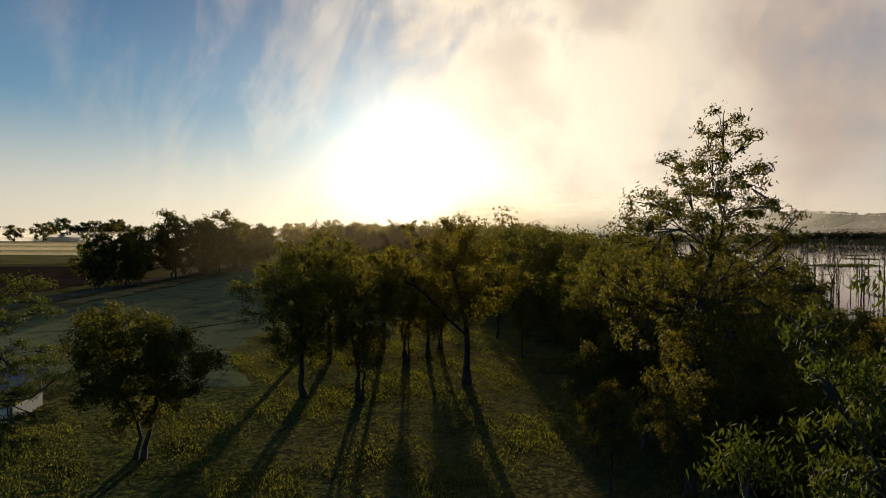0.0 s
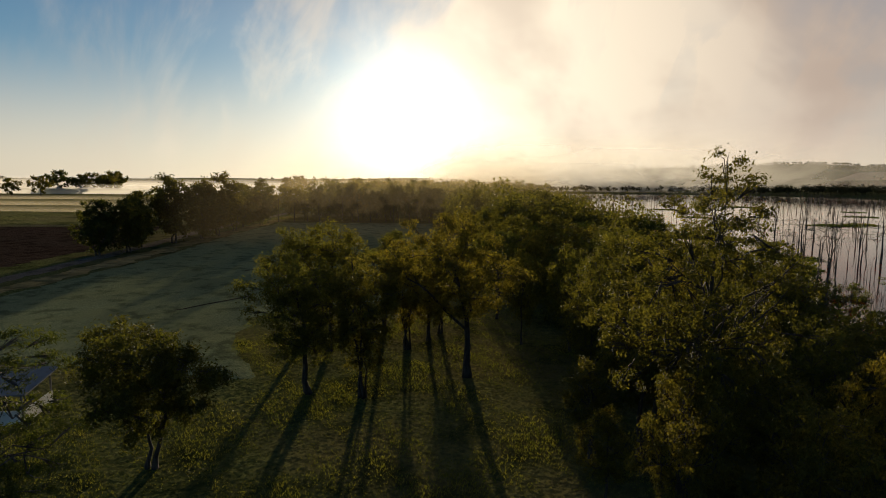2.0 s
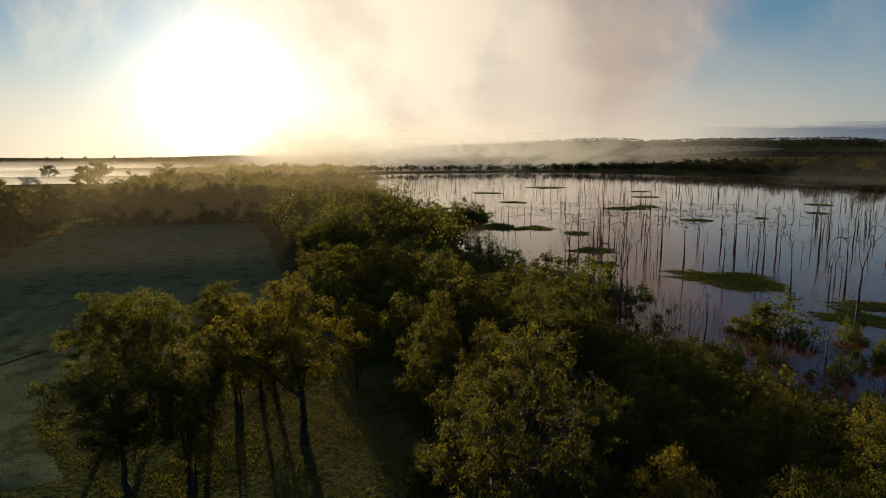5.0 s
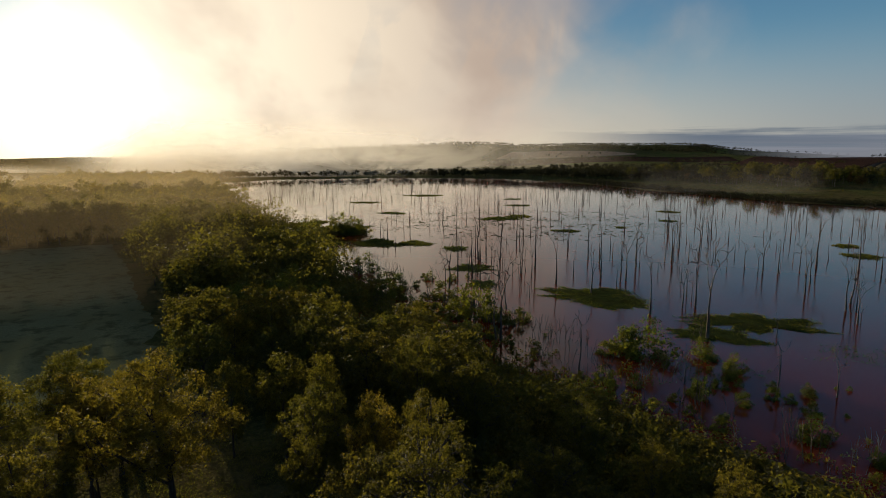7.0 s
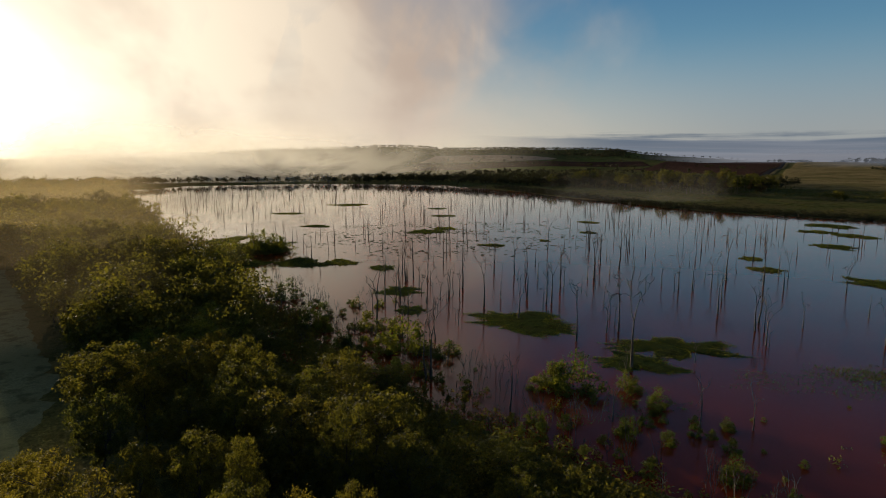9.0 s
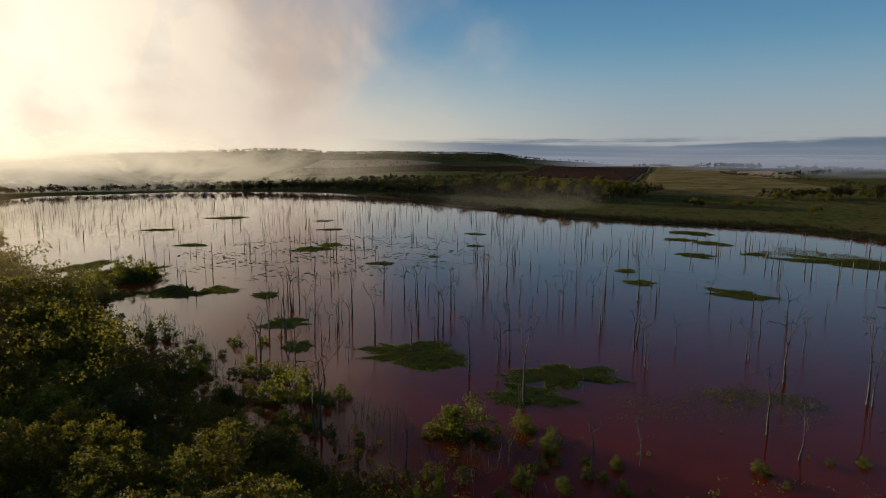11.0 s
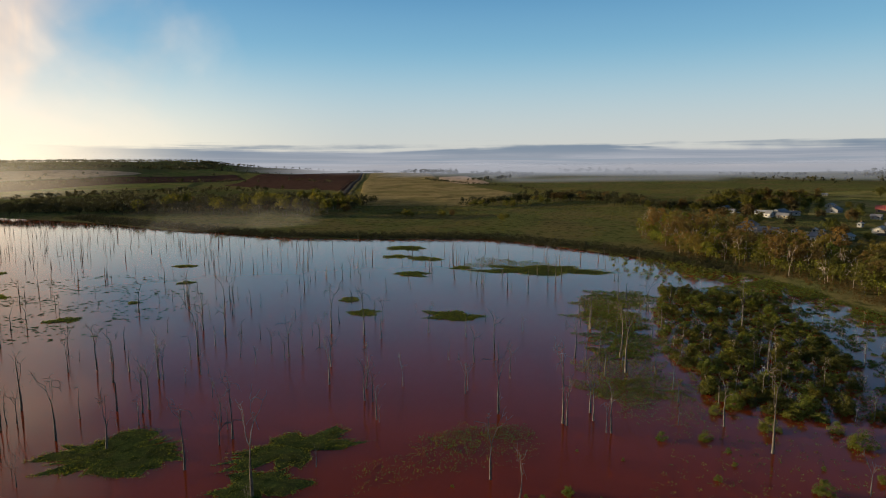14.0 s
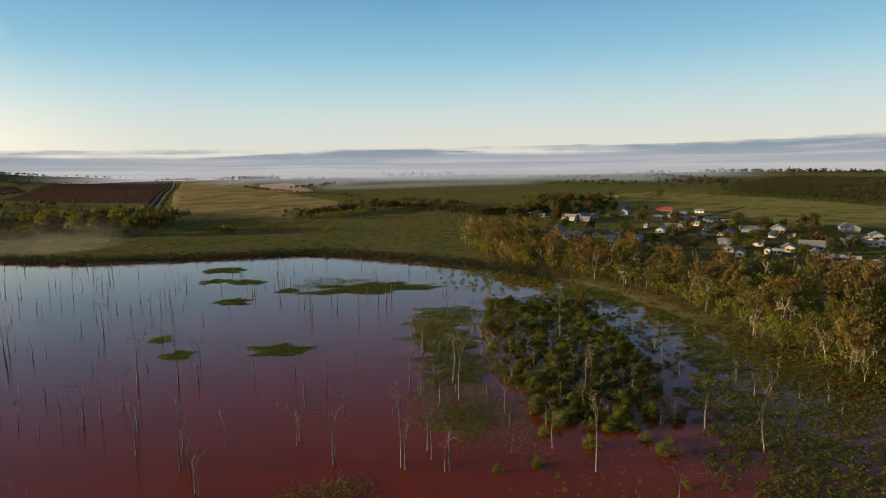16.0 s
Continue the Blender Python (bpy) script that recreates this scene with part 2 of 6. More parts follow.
def mist_material(name, density, colour, seed, scale=(4.0, 1.6), torn=(0.28, 0.62), fade=0.82):
    """Thin drifting mist: soft edges along the sheet's own u and v, torn by noise."""
    m, g = material(name)
    uv = g.node("ShaderNodeUVMap").outputs[0]
    u, v, w = g.split(uv)
    n = g.noise(g.xyz(g.math("MULTIPLY", u, scale[0]), g.math("MULTIPLY", v, scale[1]), seed), 1.6, 6, 0.6, 0.6)
    tops = g.math("MULTIPLY", g.ramp(v, 0.0, 0.12), g.ramp(g.math("ADD", v, g.math("MULTIPLY", g.math("SUBTRACT", n, 0.5), 0.9)), 0.95, 0.25))
    sides = g.math("MULTIPLY", g.ramp(u, 0.0, 0.18), g.ramp(u, 1.0, fade))
    alpha = g.math("MULTIPLY", g.math("MULTIPLY", tops, sides), g.math("MULTIPLY", g.ramp(n, torn[0], torn[1]), density))
    white = g.node("ShaderNodeBsdfDiffuse", {"Color": (*colour, 1)})
    back = g.node("ShaderNodeBsdfTranslucent", {"Color": (*colour, 1)})
    air = g.node("ShaderNodeMixShader", {0: 0.78, 1: white.outputs[0], 2: back.outputs[0]}).outputs[0]
    clear = g.node("ShaderNodeBsdfTransparent")
    finish(g, g.node("ShaderNodeMixShader", {0: alpha, 1: clear.outputs[0], 2: air}))
    return m


# ---- mesh helpers ----
def mesh_of(name, verts, faces, mat, smooth=False):
    """A mesh from arrays: faces all of one length, or a list of lists."""
    me = bpy.data.meshes.new(name)
    verts = np.asarray(verts, dtype=np.float32)
    if isinstance(faces, np.ndarray):
        k = faces.shape[1]
        me.vertices.add(len(verts))
        me.vertices.foreach_set("co", verts.ravel())
        me.loops.add(faces.size)
        me.loops.foreach_set("vertex_index", faces.ravel().astype(np.int32))
        me.polygons.add(len(faces))
        me.polygons.foreach_set("loop_start", np.arange(0, faces.size, k, dtype=np.int32))
        me.update(calc_edges=True)
    else:
        me.from_pydata(verts.tolist(), [], faces)
    if smooth:
        me.polygons.foreach_set("use_smooth", np.ones(len(me.polygons), dtype=bool))
    me.materials.append(mat)
    return me


def empty(name, x=0, y=0, z=0, turn=0):
    ob = new(name)
    ob.matrix_basis = pose(x, y, z, 0, 0, turn)
    return ob


def part(name, shape, mat, parent, label=""):
    """Links a bmesh or a mesh as one mesh object under a thing or a part."""
    if isinstance(shape, bmesh.types.BMesh):
        me = bpy.data.meshes.new(name)
        shape.to_mesh(me)
        shape.free()
        me.materials.append(mat)
    else:
        me = shape
    ob = new(name, me)
    ob.parent = parent
    return tagged(ob, label)


def tubes(lines, sides=6):
    """Tapered tubes along lines of (points, radii): vertices and quads."""
    V, F, base = [], [], 0
    a = np.linspace(0, 2 * np.pi, sides, endpoint=False)
    for pts, radii in lines:
        pts = np.asarray(pts, float)
        way = np.gradient(pts, axis=0)
        way /= np.linalg.norm(way, axis=1)[:, None] + 1e-9
        ref = np.where(np.abs(way[:, 2:3]) > 0.9, [[1.0, 0, 0]], [[0, 0, 1.0]])
        s = np.cross(way, ref)
        s /= np.linalg.norm(s, axis=1)[:, None] + 1e-9
        t = np.cross(way, s)
        ring = pts[:, None] + np.asarray(radii)[:, None, None] * (np.cos(a)[None, :, None] * s[:, None] + np.sin(a)[None, :, None] * t[:, None])
        V.append(ring.reshape(-1, 3))
        n = len(pts)
        i, j = np.meshgrid(np.arange(n - 1), np.arange(sides), indexing="ij")
        q = np.stack([i * sides + j, i * sides + (j + 1) % sides, (i + 1) * sides + (j + 1) % sides, (i + 1) * sides + j], -1)
        F.append(q.reshape(-1, 4) + base)
        base += n * sides
    return np.concatenate(V), np.concatenate(F)


def leaves(centres, length, width, rng, droop=0.4, up=0.0, tri=False, out=None):
    """Diamond-shaped leaves round the given centres, or three-cornered sprays: vertices and faces."""
    n = len(centres)
    a = rng.normal(size=(n, 3))
    a[:, 2] = a[:, 2] * 0.6 - droop + up
    a /= np.linalg.norm(a, axis=1)[:, None]
    b = np.cross(a, rng.normal(size=(n, 3)))
    b /= np.linalg.norm(b, axis=1)[:, None] + 1e-9
    if out is not None:                               # blades that face away from the heart of their clump
        face = out / (np.linalg.norm(out, axis=1)[:, None] + 1e-9) + rng.normal(size=(n, 3)) * 0.5
        a = np.cross(face, a)
        a /= np.linalg.norm(a, axis=1)[:, None] + 1e-9
        b = np.cross(face, a)
        b /= np.linalg.norm(b, axis=1)[:, None] + 1e-9
    L = (length * rng.uniform(0.6, 1.35, n))[:, None]
    W = (width * rng.uniform(0.7, 1.3, n))[:, None]
    if tri:
        v = np.stack([centres - a * L / 2 + b * W / 2, centres + a * L / 2, centres - a * L / 2 - b * W / 2], 1)
        return v.reshape(-1, 3), np.arange(3 * n).reshape(-1, 3)
    v = np.stack([centres - a * L / 2, centres + b * W / 2 - a * L * 0.06, centres + a * L / 2, centres - b * W / 2 - a * L * 0.06], 1)
    return v.reshape(-1, 3), np.arange(4 * n).reshape(-1, 4)


def smooth_line(points, n):
    """A line of n points through the given ones."""
    p = np.asarray(points, float)
    s = np.concatenate([[0], np.cumsum(np.linalg.norm(np.diff(p, axis=0), axis=1))])
    t = np.linspace(0, s[-1], n)
    return np.stack([np.interp(t, s, p[:, k]) for k in range(p.shape[1])], 1)


# ---- the land ----
LAKE = [(58, -170), (56, -40), (58, 20), (54, 60), (47, 85), (45, 115), (50, 160), (54, 225), (60, 330), (75, 480), (95, 768), (198, 851),
        (364, 845), (510, 737), (500, 600), (456, 464), (432, 350), (414, 292), (428, 200), (446, 121), (412, 50), (372, -4), (330, -40),
        (280, -66), (235, -84), (200, -110), (150, -165)]



def lake_distance(x, y):
    """Metres from the shore line of the lake: positive on land, negative on the water. Takes numbers or arrays."""
    x, y = np.asarray(x, float), np.asarray(y, float)
    best, inside = np.full(x.shape, 1e12), np.zeros(x.shape, bool)
    for (ax, ay), (bx, by) in zip(LAKE, LAKE[1:] + LAKE[:1]):
        ex, ey = bx - ax, by - ay
        k = np.clip(((x - ax) * ex + (y - ay) * ey) / (ex * ex + ey * ey), 0, 1)
        best = np.minimum(best, (x - ax - k * ex) ** 2 + (y - ay - k * ey) ** 2)
        if ay != by:
            inside ^= ((ay > y) != (by > y)) & (x < ax + (y - ay) / (by - ay) * ex)
    return np.where(inside, -1, 1) * np.sqrt(best)


def ground_height(x, y):
    x, y = np.asarray(x, float), np.asarray(y, float)
    d = lake_distance(x, y)
    d = d + 2.5 * np.sin(x * 0.13 + y * 0.05) * np.cos(y * 0.11) + 4 * np.sin(y * 0.031 + x * 0.017)
    z = np.where(d > 0, 1.2 * (1 - np.exp(-np.maximum(d, 0) / 9)), -1.6 * (1 - np.exp(np.minimum(d, 0) / 12)))
    z = z + np.where(x > 450, 30 * (1 - np.exp(-np.maximum(x - 450, 0) / 1200)), 0)
    for cx, cy, sx, sy, h in ((850, 2650, 800, 700, 46), (1650, 2000, 600, 500, 40), (-1500, 3600, 900, 500, 10), (300, 3900, 900, 500, 30), (1750, 2850, 620, 420, 62), (2550, 2250, 620, 420, 58)):
        z = z + h * np.exp(-((x - cx) / sx) ** 2 - ((y - cy) / sy) ** 2)
    land = np.clip(d / 10, 0, 1)
    z = z + land * (0.10 * np.sin(x * 0.37 + 1.3) * np.sin(y * 0.29) + 0.07 * np.sin(x * 0.71 + y * 0.53))
    far = np.clip((np.hypot(x, y) - 900) / 900, 0, 1)
    return z + far * (5 * np.sin(x * 0.0043 + 1) * np.cos(y * 0.0037) + 3 * np.sin(x * 0.009 - y * 0.007))


def graded(lo, hi, fine_lo, fine_hi, step, grow=1.16):
    """Grid lines: even steps in the middle, growing ones outside."""
    mid = list(np.arange(fine_lo, fine_hi + step, step))
    out, s, v = [], step, fine_lo
    while v > lo:
        s *= grow
        v -= s
        out.append(max(v, lo))
    left = out[::-1]
    out, s, v = [], step, mid[-1]
    while v < hi:
        s *= grow
        v += s
        out.append(min(v, hi))
    return np.array(left + mid + out)


def sheet(name, X, Y, Z, mat, smooth=True):
    n, m = X.shape
    i, j = np.meshgrid(np.arange(n - 1), np.arange(m - 1), indexing="ij")
    q = np.stack([i * m + j, (i + 1) * m + j, (i + 1) * m + j + 1, i * m + j + 1], -1).reshape(-1, 4)
    return mesh_of(name, np.stack([X, Y, Z], -1).reshape(-1, 3), q, mat, smooth)


LINES_X, LINES_Y = graded(-4600, 4700, -90, 480, 4.5, 1.075), graded(-2500, 4700, -170, 330, 4.0, 1.06)
GRID = ground_height(*np.meshgrid(LINES_X, LINES_Y, indexing="ij"))


def lie(x, y):
    """Height of the ground sheet itself, between its grid lines."""
    x, y = np.asarray(x, float), np.asarray(y, float)
    i = np.clip(np.searchsorted(LINES_X, x) - 1, 0, len(LINES_X) - 2)
    j = np.clip(np.searchsorted(LINES_Y, y) - 1, 0, len(LINES_Y) - 2)
    u = np.clip((x - LINES_X[i]) / (LINES_X[i + 1] - LINES_X[i]), 0, 1)
    v = np.clip((y - LINES_Y[j]) / (LINES_Y[j + 1] - LINES_Y[j]), 0, 1)
    return (GRID[i, j] * (1 - u) + GRID[i + 1, j] * u) * (1 - v) + (GRID[i, j + 1] * (1 - u) + GRID[i + 1, j + 1] * u) * v


def high(x, y):
    return float(lie(x, y))


def build_ground():
    X, Y = np.meshgrid(LINES_X, LINES_Y, indexing="ij")
    ob = new("ground", sheet("ground", X, Y, GRID, SWARD))
    tagged(ob, "rough green and straw-coloured pasture round a flooded lake", "ground", kind="structure")
    xs, ys = np.arange(35, 561, 35.0), np.arange(-200, 901, 50.0)
    X, Y = np.meshgrid(xs, ys, indexing="ij")
    water = new("water", sheet("water", X, Y, X * 0, WATER))
    tagged(water, "still muddy red-brown lake water mirroring the sky", "lake", kind="structure")


build_ground()


def drape(name, one, other, lift, mat, label, n=40, m=14, ragged=0.0, category="field"):
    """A strip of land between two edge lines, lying on the ground."""
    a, b = smooth_line(one, n), smooth_line(other, n)
    k = np.linspace(0, 1, m)[None, :, None]
    P = a[:, None] * (1 - k) + b[:, None] * k
    if ragged:
        rng = np.random.default_rng(len(name))
        wob = np.cumsum(rng.normal(size=n))
        wob = (wob - np.linspace(wob[0], wob[-1], n)) * ragged
        P[:, 0] += np.stack([wob, wob * 0.4], 1)
        P[:, -1] += np.stack([-wob[::-1], wob[::-1] * 0.4], 1)
    X, Y = P[..., 0], P[..., 1]
    Z = lie(X, Y) + lift
    Z[0], Z[-1], Z[:, 0], Z[:, -1] = Z[0] - lift - 0.05, Z[-1] - lift - 0.05, Z[:, 0] - lift - 0.05, Z[:, -1] - lift - 0.05
    ob = new(name, sheet(name, X, Y, Z, mat))
    return tagged(ob, label, category, kind="structure")


def fields():
    drape("mown_field", [(-66, 60), (-66, 92), (-65, 125), (-66, 200), (-66, 245)], [(-15.5, 51.5), (-19.2, 57.5), (-23.6, 67), (-25.5, 76), (-17, 84), (-2, 92), (4, 120), (1, 175), (-4, 245)], 0.09, MOWN,
          "pale frosty mown grass field beside the trees", 110, 40, 0.3)
    drape("verge_field", [(-74, 60), (-73, 92), (-73, 125), (-74, 200), (-75, 290)], [(-66.5, 60), (-66.5, 92), (-65.5, 125), (-66.5, 200), (-66.5, 290)], 0.06, DRY_GRASS,
          "dry grass verge along the farm track", 100, 4, 0.05)
    drape("farm_track", [(-80, 40), (-79, 100), (-80, 150), (-84, 210), (-82, 330)], [(-75, 40), (-74.4, 100), (-75.4, 150), (-79, 210), (-77, 330)], 0.10, DIRT,
          "pale dirt farm track along a row of trees", 120, 6, 0.0, "track")
    drape("ploughed_field", [(-260, 60), (-230, 150), (-200, 212)], [(-86, 60), (-86, 150), (-100, 222)], 0.12, PLOUGH, "dark ploughed field beyond the farm track", 50, 40)
    drape("cross_track", [(-420, 200), (-250, 206), (-96, 224)], [(-420, 204), (-250, 210), (-96, 228)], 0.12, DIRT, "narrow pale dirt track between two fields", 60, 4, 0, "track")
    drape("green_field", [(-700, 215), (-300, 216), (-96, 234)], [(-900, 900), (-400, 850), (-110, 780)], 0.2, PADDOCK, "flat pale green pasture half under morning mist", 60, 60)
    drape("red_field", [(1000, 522), (1067, 736), (1190, 930)], [(2900, 1370), (2560, 1480), (2250, 1520)], 0.9, RED_SOIL, "bare red-brown ploughed soil on a rise", 60, 60)
    drape("straw_field", [(690, 340), (860, 424), (1500, 719), (2750, 1262)], [(705, 205), (950, 190), (1290, 395), (2760, 1010)], 0.7, DRY_GRASS, "straw-coloured grass field beside a straight road", 70, 50)
    drape("corner_field", [(1280, 380), (1500, 500), (1900, 640)], [(1340, 330), (1560, 400), (1950, 560)], 0.9, STUBBLE, "small pale stubble field behind a hedge", 30, 20)
    drape("stubble_field", [(1259, 1840), (1384, 1706), (1511, 1587), (1550, 1520)], [(1065, 1656), (1163, 1552), (1272, 1450), (1523, 1488)], 1.6, STUBBLE, "pale straw stubble field on a low hill", 50, 30)
    drape("brown_field", [(1055, 1640), (1149, 1530), (1257, 1430), (1406, 1415), (1800, 1350)], [(740, 1290), (862, 1171), (939, 1162), (1334, 1186), (1571, 1144)], 1.4, RED_SOIL, "dark brown ploughed field below a stubble field", 60, 40)
    drape("strip_field", [(1480, 1480), (1874, 1605), (2700, 2050)], [(1410, 1432), (1611, 1385), (1850, 1360)], 1.6, GREEN_FIELD, "green grass strip between brown fields", 40, 20)
    drape("strip_field", [(900, 1140), (1081, 1138), (1364, 1146)], [(765, 1030), (857, 904), (1042, 896)], 1.4, GREEN_FIELD, "green grass strip in front of brown fields", 40, 20)
    drape("village_green", [(664, -140), (700, -225), (612, -270), (567, -308), (535, -370)], [(1060, -240), (1115, -330), (967, -425), (879, -466), (690, -490)], 0.5, PADDOCK, "yellow-green pasture behind the village", 60, 50)
    for a, b in ((9, 15), (-16, -8)):
        drape("road_verge", [(790, 424 + b), (1500, 744 + b), (3600, 1710 + b * 1.6)], [(790, 424 + a), (1500, 744 + a), (3600, 1710 + a * 1.6)], 1.0, DRY_GRASS, "pale dry grass verge of a country road", 120, 3, 0, "verge")
    drape("straight_road", [(790, 428), (1500, 750), (3600, 1718)], [(794, 418), (1504, 737), (3606, 1700)], 1.1, TAR, "straight tarred country road over a rise", 120, 4, 0, "road")
    drape("village_street", [(520, -150), (600, -185), (760, -330)], [(514, -156), (595, -192), (754, -336)], 0.7, TAR, "tarred village street between small houses", 50, 4, 0, "road")


fields()


# ---- trees ----
def grow(rng, h, spread, levels, fork, limbs, lean=0.0, stems=1, droop=0.1):
    """A tree's skeleton: lines of (points, radii, level) and the tips that carry leaves."""
    lines, tips = [], []

    def limb(p, way, length, r, level):
        n = 5 if level else 6
        pts, rad = [p], [r]
        for i in range(n - 1):
            way = way + rng.normal(size=3) * (0.10 + 0.10 * level)
            way[2] += 0.10 if level < levels - 1 else -droop
            way = way / np.linalg.norm(way)
            p = p + way * length / (n - 1)
            pts.append(p)
            rad.append(r * (1 - (0.8 if level == levels else 0.42) * (i + 1) / (n - 1)))
        lines.append((np.array(pts), np.array(rad), level))
        if level >= levels:
            tips.append(pts[-1])
            tips.append(pts[-3])
            return
        kids = limbs if level == 0 else rng.integers(2, 4)
        start = rng.uniform(0, 6.28)
        for k in range(kids):
            turn = start + 6.28 * k / kids + rng.normal() * 0.4
            wide = rng.uniform(0.35, 0.95) if level else rng.uniform(0.3, 0.8)
            side = np.array([math.cos(turn), math.sin(turn), 0])
            d = way * math.cos(wide) + side * math.sin(wide)
            i = -1 if k < 2 else -2
            reach = (1 - fork) * 0.55 * rng.uniform(0.85, 1.2) if level == 0 else length * rng.uniform(0.6, 0.9)
            limb(pts[i], d / np.linalg.norm(d), reach, rad[i] * rng.uniform(0.5, 0.75), level + 1)
        if level:
            tips.append(pts[-1])
            if level > 1 or rng.random() < 0.5:
                tips.append(pts[2])

    for s in range(stems):
        off = rng.normal(size=3) * 0.25 * (stems > 1)
        off[2] = 0
        tilt = np.array([rng.normal() * 0.12 + lean, rng.normal() * 0.12, 1.0]) + off * 0.7
        limb(off, tilt / np.linalg.norm(tilt), fork, 0.026 / (1 + 0.35 * (stems - 1)), 0)
    top = max(l[0][:, 2].max() for l in lines)
    reach = max(np.abs(l[0][:, :2]).max() for l in lines) + 1e-6
    s = np.array([spread / reach, spread / reach, h / top])
    return [(p * s, r * s[2], lv) for p, r, lv in lines], np.array([t * s for t in tips])


def clump_centres(rng, h, spread, low, clump, k, lean, taper=0.0):
    """Places of the leaf clumps of a crown: well apart, in an uneven dome from low * h to h."""
    ph = rng.uniform(0, 6.28, 3)
    z0, z1 = low * h + 0.45 * clump, h - 0.62 * clump
    out = []
    for _ in range(k):
        n = 14
        v = rng.normal(size=(n, 3))
        v /= np.linalg.norm(v, axis=1)[:, None]
        v *= (rng.random(n) ** 0.4)[:, None]
        a = np.arctan2(v[:, 1], v[:, 0])
        lobe = 1 + 0.22 * np.sin(2 * a + ph[0]) + 0.16 * np.sin(3 * a + ph[1]) + 0.12 * np.sin(3 * v[:, 2] + ph[2])
        up = (v[:, 2] + 1) / 2
        wide = max(spread - 0.6 * clump, 0.4 * spread) * lobe * (0.82 + 0.36 * np.sin(np.pi * np.clip(up, 0, 1)) * up) * (1 - taper * up)
        c = np.stack([v[:, 0] * wide + lean[0] * up, v[:, 1] * wide + lean[1] * up, z0 + (z1 - z0) * up], 1)
        if out:
            d = np.linalg.norm((c[:, None] - np.array(out)[None]) * (1, 1, 1.3), axis=2).min(1)
            c = c[[int(np.argmax(d))]]
        out.append(c[0])
    return np.array(out)


def bend(p, q, lift, rng, n, rough):
    """A bough from p to q that leaves upwards and bends over."""
    p, q = np.asarray(p, float), np.asarray(q, float)
    mid = p * 0.5 + q * 0.5 + (0, 0, lift)
    t = np.linspace(0, 1, n)[:, None]
    line = p * (1 - t) ** 2 + mid * 2 * t * (1 - t) + q * t ** 2
    line[1:-1] += rng.normal(size=(n - 2, 3)) * rough
    return line


def clumped_leaves(rng, centres, n, clump, floor, shells=9, rise=0.45):
    """Leaf places and outward ways: small sprays on the upper side of each clump."""
    size = clump * rng.uniform(0.65, 1.25, len(centres))
    share = size ** 2 / (size ** 2).sum()
    k = rng.choice(len(centres), n, p=share)
    v = rng.normal(size=(len(centres), shells, 3)) + (0, 0, rise)
    v /= np.linalg.norm(v, axis=2)[:, :, None]
    s = rng.integers(0, shells, n)
    way = v[k, s] + rng.normal(size=(n, 3)) * 0.27
    p = centres[k] + way * (size[k] * rng.uniform(0.62, 1.0, n))[:, None] * (1, 1, 0.78)
    keep = p[:, 2] > floor
    return p[keep], (way + (0, 0, 0.25))[keep]


